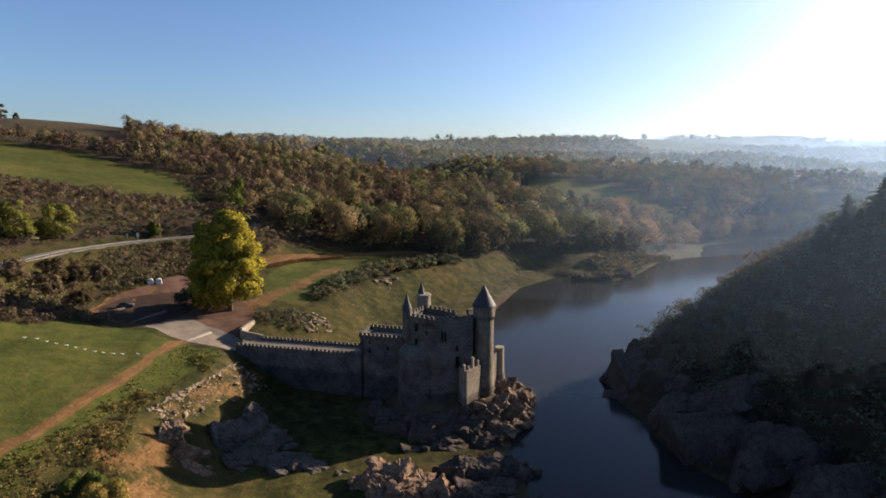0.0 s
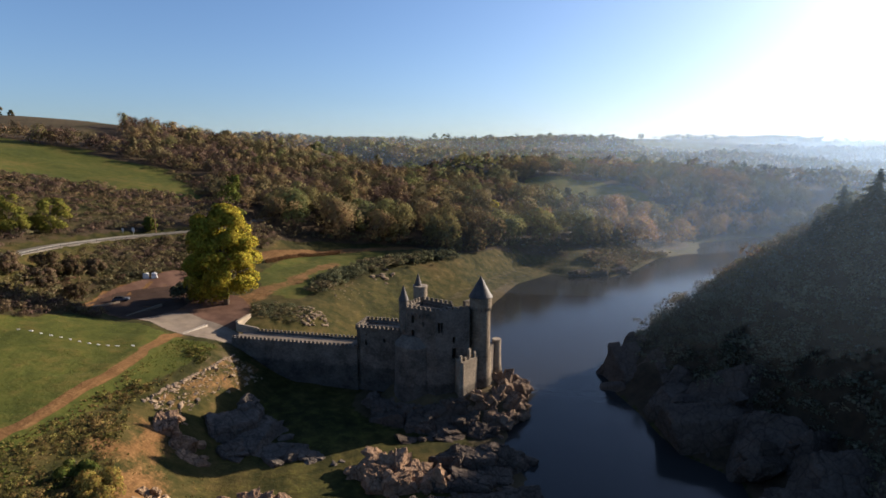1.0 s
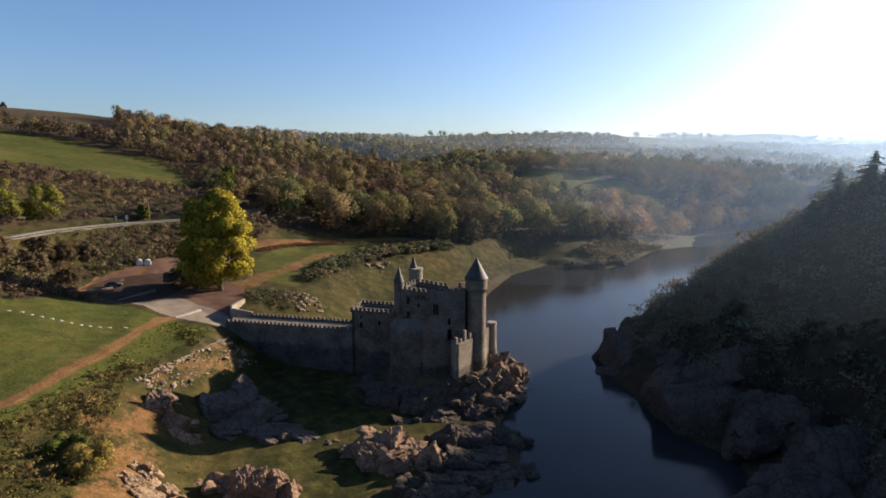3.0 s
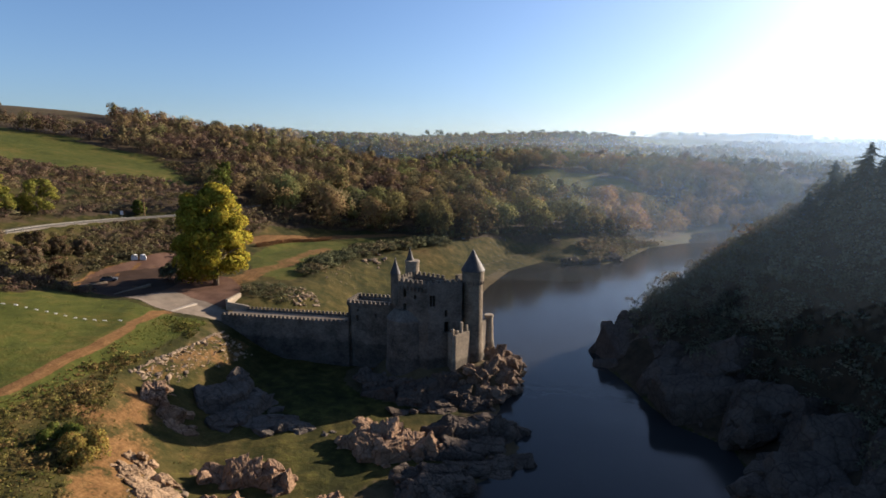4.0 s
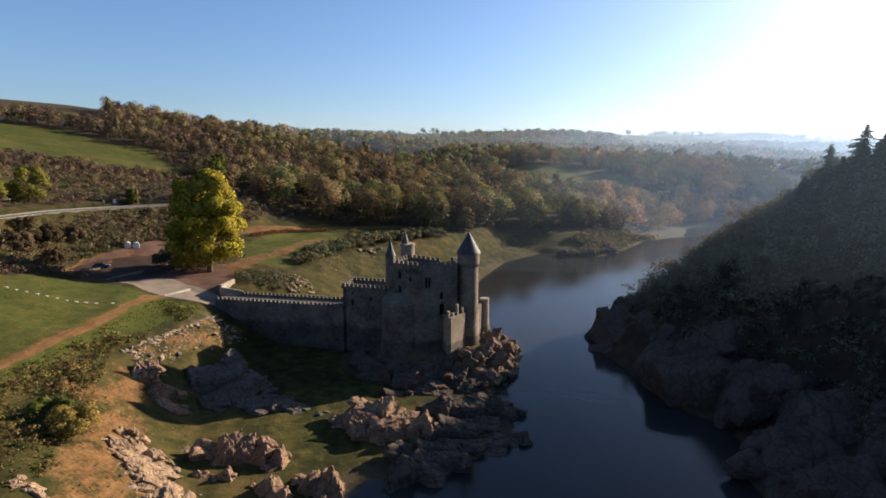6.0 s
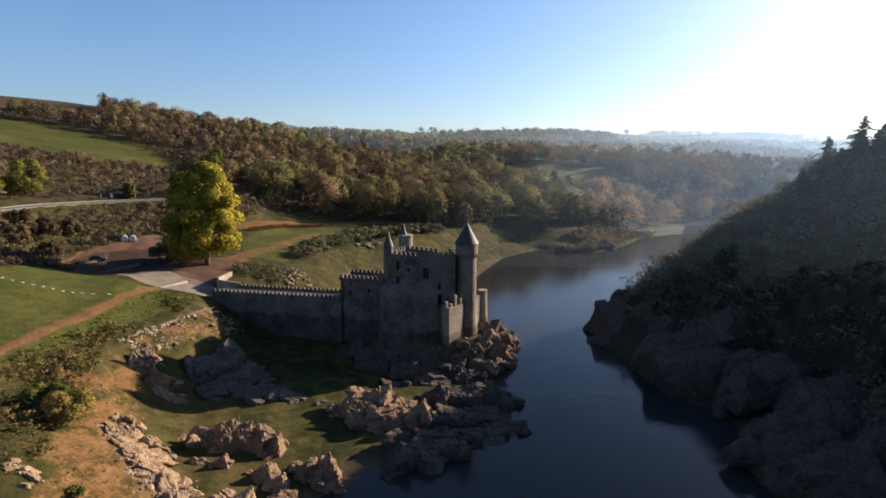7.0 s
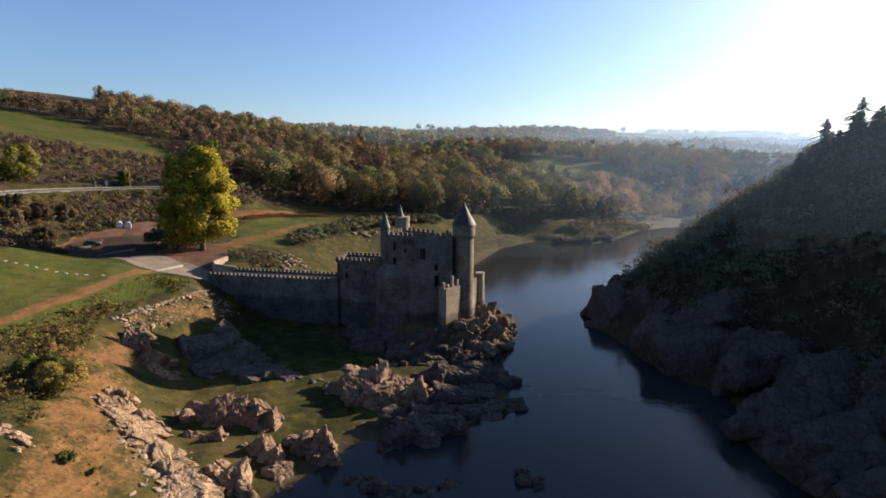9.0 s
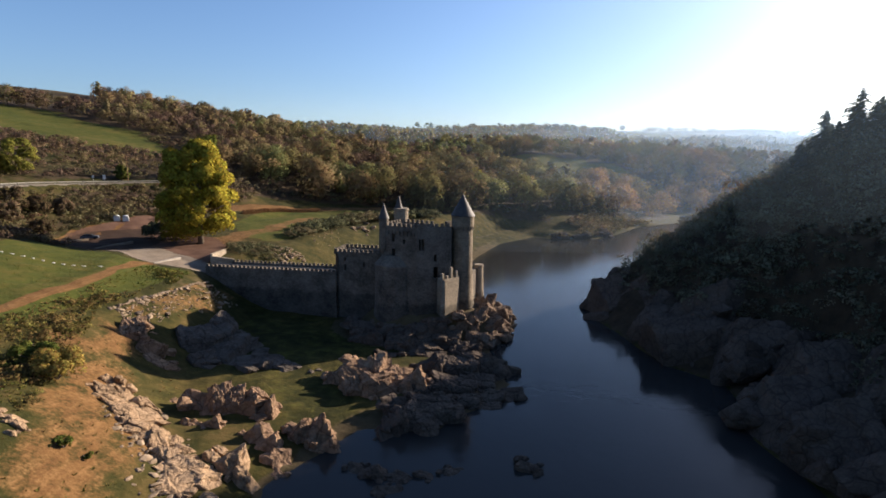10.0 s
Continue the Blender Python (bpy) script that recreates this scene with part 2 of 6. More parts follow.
def fuzz(x, y, size, seed=0):
    """Smooth noise from -1 to 1, lumps of the given size in metres."""
    x, y = np.asarray(x, float) / size, np.asarray(y, float) / size
    i, j = np.floor(x), np.floor(y)
    u, v = x - i, y - j
    u, v = u * u * (3 - 2 * u), v * v * (3 - 2 * v)
    a, b, c, d = lattice(i, j, seed), lattice(i + 1, j, seed), lattice(i, j + 1, seed), lattice(i + 1, j + 1, seed)
    return 2 * (a + (b - a) * u + (c - a) * v + (a - b - c + d) * u * v) - 1


def line_distance(x, y, pts):
    """Distance to an open line, positive on its left as it runs."""
    best, sign = np.full(np.shape(x), 1e9), np.ones(np.shape(x))
    for (ax, ay), (bx, by) in zip(pts[:-1], pts[1:]):
        dx, dy = bx - ax, by - ay
        ll = dx * dx + dy * dy
        t = np.clip(((x - ax) * dx + (y - ay) * dy) / ll, 0, 1)
        ex, ey = x - ax - t * dx, y - ay - t * dy
        d = ex * ex + ey * ey
        side = dx * (y - ay) - dy * (x - ax)
        # at a corner the nearer side of the pair decides
        new_best = d < best - 1e-6
        tie = (np.abs(d - best) <= 1e-6) & (np.abs(side) / np.sqrt(ll) > 0)
        s = np.where(side >= 0, 1.0, -1.0)
        corner = tie & (np.abs(side) / np.sqrt(ll) > np.sqrt(np.maximum(best, 0)) * 0.7)
        sign = np.where(new_best | corner, s, sign)
        best = np.where(new_best, d, best)
    return np.sqrt(best) * sign


def inside(x, y, poly):
    r = np.zeros(np.shape(x), bool)
    for (ax, ay), (bx, by) in zip(poly, poly[1:] + poly[:1]):
        if ay != by:
            r ^= ((ay > y) != (by > y)) & (x < (bx - ax) * (y - ay) / (by - ay) + ax)
    return r


def smooth(v, lo, hi):
    t = np.clip((v - lo) / (hi - lo), 0, 1)
    return t * t * (3 - 2 * t)


# contour lines of the west side, from behind the viewer to the far end of the lake
WEST = [
    (0.0, [(-6, -160), (-13, 40), (-17.5, 57), (-12, 64), (-8, 70), (2, 68), (8, 75), (15, 84), (13, 95), (14, 104), (18.5, 112), (19, 121), (13, 129),
           (8, 138), (11, 160), (20, 198), (33, 230), (52, 252), (62, 243), (80, 246), (96, 262), (118, 292), (150, 310), (170, 350), (230, 380), (600, 420)]),
    (2.5, [(-12, -160), (-20, 40), (-25, 57), (-32, 70), (-36, 84), (-36, 100), (-35, 116), (-28, 132), (-22, 142), (-15, 165), (4, 200), (22, 232), (44, 262),
           (62, 256), (80, 258), (96, 276), (130, 320), (160, 370), (230, 400), (600, 440)]),
    (12.0, [(-30, -160), (-38, 30), (-42.5, 52), (-51, 70), (-53, 82), (-54, 92), (-51.5, 104), (-50.5, 112), (-53, 120), (-60, 126), (-59, 133), (-49, 138), (-41.5, 147), (-36, 166), (-26, 194),
            (-12, 214), (6, 232), (34, 268), (70, 290), (110, 318), (150, 390), (230, 430), (600, 470)]),
    (14.5, [(-62, -160), (-63, 40), (-62.5, 70), (-62.5, 92), (-64, 108), (-67, 120), (-71, 126.5), (-81, 131.5), (-92, 138), (-94, 146), (-87, 153), (-79, 160), (-66, 172), (-56, 186), (-46, 226), (-26, 242), (0, 258), (40, 300), (90, 345),
            (150, 385), (600, 520)]),
    (18.5, [(-94, -160), (-93, 60), (-89, 96), (-88.5, 110), (-92, 123), (-101, 134), (-103, 146), (-97, 158), (-89, 168), (-84, 180), (-75, 193), (-66, 207), (-57, 234), (-40, 262), (-20, 277), (10, 303), (40, 328), (80, 368), (150, 392), (600, 535)]),
    (26.5, [(-104, -160), (-107, 60), (-110, 130), (-111, 158), (-103.5, 181), (-89, 197), (-80, 212), (-68, 252), (-22, 300), (14, 350), (60, 398), (150, 405), (600, 560)]),
    (38.0, [(-140, -160), (-150, 120), (-140, 218), (-119, 260), (-100, 284), (-68, 340), (-14, 420), (66, 456), (150, 470), (600, 720)]),
    (57.0, [(-190, -160), (-210, 150), (-212, 250), (-194, 296), (-158, 335), (-128, 385), (-110, 480), (-60, 640), (100, 820), (600, 1150)]),
    (71.0, [(-300, -160), (-310, 200), (-262, 340), (-222, 395), (-200, 480), (-170, 640), (-60, 900), (200, 1050), (600, 1300)]),
]
# contour lines of the hill on the east shore, the land on their right
EAST = [
    (0.0, [(44, -160), (44, 40), (45, 55), (44, 66), (48, 74), (50, 84), (44, 92), (42.5, 101), (42, 109), (40.5, 118), (41, 130), (45, 138), (54, 147), (75, 165),
           (120, 205), (180, 240), (400, 290), (800, 330)]),
    (7.0, [(57, -160), (57, 40), (58, 56), (59, 68), (64, 80), (61, 90), (56, 102), (54, 110), (48.5, 120), (48, 130), (52.5, 139), (66, 151), (95, 174), (150, 210), (400, 265), (800, 310)]),
    (24.0, [(66, -160), (67, 60), (69, 90), (69.5, 108), (73, 124), (82, 144), (108, 165), (160, 190), (400, 240), (800, 280)]),
    (39.0, [(84, -160), (83, 60), (84, 88), (89, 110), (96, 130), (113, 148), (150, 165), (400, 215), (800, 250)]),
    (48.0, [(122, -160), (120, 90), (127, 112), (145, 135), (200, 155), (400, 190), (800, 220)]),
]


def between(x, y, lines, side):
    d = [side * line_distance(x, y, pts) for _, pts in lines]
    z = np.where(d[0] < 0, np.maximum(d[0] * 0.45, -4.0), 0.0)
    for (za, _), (zb, _), da, db in zip(lines[:-1], lines[1:], d[:-1], d[1:]):
        t = np.clip(da / np.maximum(da - db, 1e-6), 0, 1)
        t = 0.35 * t + 0.65 * t * t * (3 - 2 * t) if zb < 20 else t
        z = np.where((da >= 0) & (db < 0), za + (zb - za) * t, z)
    top, last = lines[-1][0], d[-1]
    return np.where(last >= 0, top + 5 * (1 - np.exp(-np.maximum(last, 0) / 260)), z), d


def land(x, y):
    """Height of the ground over the lake's level."""
    x, y = np.asarray(x, float), np.asarray(y, float)
    zw, dw = between(x, y, WEST, 1)
    ze, de = between(x, y, EAST, -1)
    z = np.maximum(zw, ze)
    far = smooth(np.hypot(x, y), 500, 2300)
    z = z + far * 45 + smooth(np.hypot(x, y), 450, 900) * (9 * fuzz(x, y, 310, 3) + 4 * fuzz(x, y, 130, 4))
    z = z + 11 * (1 - smooth(np.hypot((x + 330) / 170, (y - 430) / 120), 0.25, 1.0))
    # the side valley behind the wooded ridge
    fold = np.abs(line_distance(x, y, [(30, 440), (-10, 500), (-60, 580), (-150, 690), (-330, 860)]))
    z = z - 20 * (1 - smooth(fold, 15, 75)) * smooth(y, 425, 500)
    mound = np.hypot((x - 1.5) / 17.5, (y - 111.5) / 11.5)
    z = np.maximum(z, 6.6 * (1 - smooth(mound, 0.55, 1.10)) - 1.0)
    dry = smooth(z, -0.5, 1.5)
    z = z + dry * (0.22 * fuzz(x, y, 6, 1) + 0.10 * fuzz(x, y, 2.4, 2)) + smooth(z, 16, 30) * (1.2 * fuzz(x, y, 45, 5) + 0.5 * fuzz(x, y, 14, 6))
    return z


def land_at(x, y):
    return float(land(np.array([x]), np.array([y]))[0])


FIELD = [(-107, 248), (-118, 264), (-150, 296), (-194, 301), (-260, 300), (-360, 290), (-360, 215), (-200, 222), (-150, 236)]
FAR_FIELD = [(58, 400), (84, 392), (130, 372), (160, 390), (150, 440), (96, 475), (62, 462)]
TOP_FIELD = [(-420, 300), (-262, 312), (-225, 345), (-250, 440), (-420, 520)]
MEADOW = [(-62, 40), (-56, 86), (-51, 108), (-50, 119), (-62, 122), (-71, 125.5), (-81, 127.5), (-87, 124), (-91, 116), (-100, 108), (-104, 90), (-104, 40)]
BANK_GRASS = [(-62, 178), (-50, 160), (-42, 158), (-34, 182), (-24, 208), (-18, 230), (-34, 231), (-46, 222), (-58, 206)]
BAY = [(-36, 66), (-38, 82), (-36, 120), (-14, 112), (-6, 96), (0, 78), (-14, 72)]
PARKING = [(-60, 126), (-70, 128), (-80, 132), (-93, 139), (-96, 146), (-93, 154), (-89, 162), (-85, 172), (-81.5, 173), (-72, 160), (-58, 156), (-52, 148), (-50, 134)]
TRACK = [(-62, 20), (-62, 71), (-61.3, 78), (-61.1, 87.5), (-60.6, 94.5), (-60.4, 103.5), (-61.3, 114), (-61.8, 121), (-60.5, 125.5)]
FAR_TRACK = [(-56, 136), (-56.5, 150), (-54, 162), (-49, 174), (-46, 190), (-40, 206)]
DRIVE = [(-72, 190), (-66, 201), (-56.5, 214), (-44, 228), (-30, 236), (-12, 243.5)]
ROAD = [(-107, -160), (-110, 60), (-113, 130), (-114, 158), (-106.5, 183), (-92, 199.5), (-85, 209), (-81, 224), (-78, 250)]

xs = np.concatenate([-np.geomspace(2600, 150, 46)[:-1], np.arange(-150, -82, 2.0), np.arange(-82, 58, 0.8), np.arange(58, 130, 1.8), np.geomspace(130, 2800, 46)])
ys = np.concatenate([np.linspace(-160, 30, 24)[:-1], np.arange(30, 140, 0.8), np.arange(140, 262, 1.6), np.geomspace(262, 3200, 75)])
gx, gy = np.meshgrid(xs, ys)
gz = land(gx, gy)
road_d = np.abs(line_distance(gx, gy, ROAD))
gz = np.where(road_d < 4.6, gz * smooth(road_d, 3.4, 4.6) + (1 - smooth(road_d, 3.4, 4.6)) * (np.interp(gy, [60, 130, 160, 185, 200, 260], [28.4, 28.3, 28.0, 27.3, 27.0, 27.0]) - 0.15), gz)
nx, ny = len(xs), len(ys)
idx = np.arange(nx * ny).reshape(ny, nx)
quads = np.stack([idx[:-1, :-1], idx[:-1, 1:], idx[1:, 1:], idx[1:, :-1]], axis=-1).reshape(-1, 4)
ground = mesh_obj("ground", np.stack([gx, gy, gz], -1).reshape(-1, 3), quads, GROUND, smooth=True)
tagged(ground, "rolling autumn ground of turf, meadow, bare soil and lake mud", "ground", kind="structure")
wide = 1.2 * fuzz(gx, gy, 5, 11)
soil = np.maximum(1 - smooth(np.abs(np.abs(line_distance(gx, gy, TRACK)) - 0.6) - 0.10 * wide, 0.38, 0.85), 0.56 * (1 - smooth(np.abs(line_distance(gx, gy, FAR_TRACK)) + wide, 1.5, 6)))
soil = np.maximum(soil, 1 - smooth(np.abs(line_distance(gx, gy, DRIVE)) + 0.3 * wide, 2.6, 4))
soil = np.maximum(soil, inside(gx, gy, PARKING) * 1.0)
bank = line_distance(gx, gy, [(-28, -60), (-30, 40), (-35, 54), (-40.5, 64), (-46.5, 76), (-48.5, 87)])
ruts = np.minimum(np.abs(bank + 1.2), np.abs(bank - 0.9))
soil = np.maximum(soil, (1 - smooth(np.abs(bank + 1.0) + 3.4 * wide, 0.0, 12.0)) * (0.53 + 0.08 * smooth(gy, 64, 72)) * (1 - smooth(gy, 84, 92)))
soil = np.maximum(soil, (1 - smooth(ruts + 0.25 * wide, 0.2, 0.9)) * 0.62 * (gy < 70))
green = np.maximum.reduce([inside(gx, gy, p) * 1.0 for p in (FIELD, FAR_FIELD, MEADOW, BANK_GRASS)])
green = np.maximum(green, 0.42 * inside(gx, gy, BAY))
green = np.maximum(green, 0.36 * inside(gx, gy, [(-36, 148), (-18, 150), (2, 190), (22, 226), (40, 256), (10, 236), (-16, 214), (-26, 190)]))
soil = np.maximum(soil, 0.47 * inside(gx, gy, [(-51, 90.5), (-46.3, 119.5), (-41, 119), (-41, 108), (-44, 100), (-47, 92)]))
mudf = (1 - smooth(gz + 0.8 * fuzz(gx, gy, 14, 8), 0.5, 2.2)) * (gy > 128) + (1 - smooth(gz, -0.1, 0.6)) * (gy <= 128)
mudf = np.maximum(mudf, inside(gx, gy, TOP_FIELD) * 0.8)
mudf = np.maximum(mudf, 0.95 * (np.hypot((gx - 1.5) / 17.5, (gy - 111.5) / 11.5) < 1.15))
mudf = mudf * (line_distance(gx, gy, EAST[0][1]) > 0) * (1 - 0.75 * smooth(gx, 18, 40) * (gy > 180))
slope_mud = (1 - smooth(np.abs(line_distance(gx, gy, WEST[2][1]) + 4.5) + 1.5 * wide, 2.0, 5.0)) * (gy > 96) * (gy < 124)
mudf = np.maximum(mudf, 0.45 * slope_mud)
strand = 1 - smooth(np.abs(np.mod(gz * 0.62 + 0.12 * fuzz(gx, gy, 9, 15), 1.0) - 0.5), 0.06, 0.18)
mudf = np.maximum(mudf, 0.50 * strand * (gy > 138) * (gy < 270) * (gz < 10.5) * (gx > -42) * (gx < 60))
farpatch = smooth(np.hypot(gx, gy), 600, 800) * (fuzz(gx, gy, 240, 9) > 0.1)
green = np.maximum(green, farpatch)
FRONT = [(-88, 200), (-72, 216), (-52, 236), (-30, 246), (-12, 244), (0, 240), (14, 241), (24, 254), (44, 268), (62, 270), (86, 284), (112, 300), (140, 317), (166, 353), (232, 388), (700, 432)]
wooded = np.maximum((line_distance(gx, gy, EAST[0][1]) < -0.5) * 1.0, (line_distance(gx, gy, FRONT) > 0) * 1.0)
wooded = wooded * (((gx > -112) & (gy > 205)) | (gy > 296) | (gx > 30)) * (green < 0.4) * (mudf < 0.7) * (np.hypot(gx, gy) < 1400)
brown = np.maximum((line_distance(gx, gy, ROAD) > 4.5) & (gx < -88) & (gx > -330) & (gy > 100) & (gy < 305) & (green < 0.4), (line_distance(gx, gy, ROAD) < -3.8) & (gx < -66) & (gx > -125) & (gz > 15.2) & (soil < 0.3) & (green < 0.4) & (gy > 60) & (gy < 225))
wooded = np.maximum(wooded, brown * (0.42 + 0.25 * fuzz(gx, gy, 16, 37)))
colour(ground.data, "litter", np.stack([wooded] * 3, -1).reshape(-1, 3))
colour(ground.data, "cover", np.stack([soil, green, np.clip(mudf, 0, 1)], -1).reshape(-1, 3))

w = mesh_obj("water", [(-70, -160, 0), (900, -160, 0), (900, 470, 0), (-70, 470, 0)], [(0, 1, 2, 3)], WATER)
tagged(w, "still dark blue lake water reflecting the sky", "water", kind="structure")


def ribbon(name, pts, half, lift, mat, label, kind="structure", heights=None):
    """A strip along a line, laid on the ground."""
    fine = []
    for (ax, ay), (bx, by) in zip(pts[:-1], pts[1:]):
        n = max(2, int(math.hypot(bx - ax, by - ay) / 3))
        fine += [(ax + (bx - ax) * i / n, ay + (by - ay) * i / n) for i in range(n)]
    fine = np.array(fine + [pts[-1]], float)
    for _ in range(6):
        fine[1:-1] = 0.25 * fine[:-2] + 0.5 * fine[1:-1] + 0.25 * fine[2:]
    tan = np.gradient(fine, axis=0)
    tan /= np.linalg.norm(tan, axis=1)[:, None]
    nor = np.stack([-tan[:, 1], tan[:, 0]], 1)
    offs = np.array([-half, -half, half, half])
    verts, faces = [], []
    for p, n, k in zip(fine, nor, range(len(fine))):
        q = p[None] + offs[:, None] * n[None]
        z = heights(p[1]) if heights else float(np.max(land(q[:, 0], q[:, 1])))
        verts += [(q[0, 0], q[0, 1], z - 0.5), (q[1, 0], q[1, 1], z + lift), (q[2, 0], q[2, 1], z + lift), (q[3, 0], q[3, 1], z - 0.5)]
        if k:
            a = 4 * (k - 1)
            faces += [(a + j, a + j + 1, a + j + 5, a + j + 4) for j in range(3)]
    return tagged(mesh_obj(name, verts, faces, mat), label, name.replace("_", " "), kind=kind), fine, nor


ROAD_Z = lambda y: float(np.interp(y, [60, 130, 160, 185, 200, 260], [28.4, 28.3, 28.0, 27.3, 27.0, 27.0]))
road, road_line, road_nor = ribbon("road", ROAD, 3.0, 0.02, ASPHALT, "pale worn asphalt country road along the hillside", heights=ROAD_Z)


# ---- trees ----
def clumps(rng, centres, radii, n, size, low=-0.35, loose=0.42):
    """Leaf clumps on the skins of overlapping lobes: quads that face outwards, unevenly."""
    k = rng.choice(len(centres), n, p=radii ** 2 / np.sum(radii ** 2))
    d = rng.normal(size=(n, 3))
    d[:, 2] = np.where(d[:, 2] < low * 1.2, -d[:, 2], d[:, 2])
    d /= np.linalg.norm(d, axis=1)[:, None]
    p = centres[k] + d * (radii[k] * rng.uniform(0.72, 1.08, n))[:, None] * np.array([1, 1, 0.92])
    nrm = d + rng.normal(scale=loose, size=(n, 3))
    nrm /= np.linalg.norm(nrm, axis=1)[:, None]
    a = np.cross(nrm, rng.normal(size=(n, 3)))
    a /= np.linalg.norm(a, axis=1)[:, None]
    b = np.cross(nrm, a)
    s = size * rng.uniform(0.5, 1.25, n)[:, None]
    st = rng.uniform(0.55, 1.0, n)[:, None]
    quad = np.stack([p - a * s, p - b * s * st + nrm * s * 0.25, p + a * s * 0.9, p + b * s * st - nrm * s * 0.2], 1)
    face = np.cross(quad[:, 1] - quad[:, 0], quad[:, 3] - quad[:, 0])
    wrong = np.sum(face * d, axis=1) < 0
    quad[wrong] = quad[wrong][:, ::-1]
    soft = d + 0.35 * nrm * np.where(np.sum(nrm * d, axis=1) < 0, -1, 1)[:, None]
    soft /= np.linalg.norm(soft, axis=1)[:, None]
    return quad.reshape(-1, 3), np.repeat(soft, 4, axis=0)


def rounded(ob, normals):
    """Leaf clumps shade as one rounded mass."""
    ob.data.polygons.foreach_set("use_smooth", np.ones(len(ob.data.polygons), dtype=bool))
    ob.data.normals_split_custom_set_from_vertices(normals.astype(np.float32))
    return ob


def crown(rng, kind, n, size):
    """Leaf quads of one tree of unit height."""
    if kind == "round":
        m = rng.integers(4, 7)
        c = np.stack([rng.normal(scale=0.19, size=m), rng.normal(scale=0.19, size=m), np.linspace(0.20, 0.72, m)], 1)
        r = rng.uniform(0.25, 0.37, m)
    elif kind == "tall":
        m = 7
        c = np.stack([rng.normal(scale=0.07, size=m), rng.normal(scale=0.07, size=m), np.linspace(0.25, 0.88, m)], 1)
        r = np.linspace(0.17, 0.09, m)
    else:
        m = rng.integers(4, 7)
        c = np.stack([rng.normal(scale=0.36, size=m), rng.normal(scale=0.36, size=m), rng.uniform(0.25, 0.62, m)], 1)
        r = rng.uniform(0.24, 0.40, m)
    v, vn = clumps(rng, c, r, n, size, loose=0.35)
    whole = (v - np.array((0, 0, 0.42))) * np.array((1.3, 1.3, 1.0))
    vn = vn + 2.0 * whole / np.maximum(np.linalg.norm(whole, axis=1), 0.05)[:, None]
    return v, vn / np.linalg.norm(vn, axis=1)[:, None]


PALETTES = {
    "wood": [(0.170, 0.154, 0.059), (0.130, 0.140, 0.057), (0.170, 0.146, 0.062), (0.176, 0.127, 0.065), (0.140, 0.116, 0.062), (0.165, 0.159, 0.065), (0.111, 0.121, 0.054)],
    "oak": [(0.235, 0.137, 0.067), (0.210, 0.137, 0.064), (0.157, 0.126, 0.059), (0.134, 0.126, 0.056), (0.119, 0.115, 0.056)],
    "scrub": [(0.084, 0.058, 0.036), (0.070, 0.054, 0.029), (0.056, 0.052, 0.025), (0.090, 0.062, 0.034), (0.062, 0.046, 0.032)],
    "green": [(0.079, 0.101, 0.022), (0.094, 0.108, 0.024), (0.108, 0.108, 0.026)],
    "dark": [(0.079, 0.086, 0.050), (0.096, 0.098, 0.054), (0.126, 0.106, 0.062), (0.142, 0.106, 0.065)],
    "lime": [(0.155, 0.15, 0.030), (0.13, 0.135, 0.028), (0.175, 0.155, 0.034)],
    "gold": [(0.32, 0.25, 0.028), (0.28, 0.23, 0.030), (0.22, 0.20, 0.030)],
}

PALETTES["heath"] = [(0.115, 0.080, 0.056), (0.133, 0.095, 0.056), (0.107, 0.074, 0.056), (0.130, 0.105, 0.054), (0.110, 0.100, 0.054), (0.138, 0.085, 0.056)]
# dark tints lifted: the pale veil over the hill is put into the colour
PALETTES["hazed"] = [(0.118, 0.124, 0.080), (0.134, 0.134, 0.086), (0.150, 0.132, 0.088), (0.160, 0.128, 0.088)]
PALETTES["amber"] = [(0.22, 0.160, 0.040), (0.17, 0.145, 0.038), (0.25, 0.170, 0.048)]
PALETTES["rank"] = [(0.081, 0.101, 0.023), (0.105, 0.113, 0.027), (0.145, 0.125, 0.039), (0.169, 0.121, 0.047), (0.201, 0.138, 0.055)]

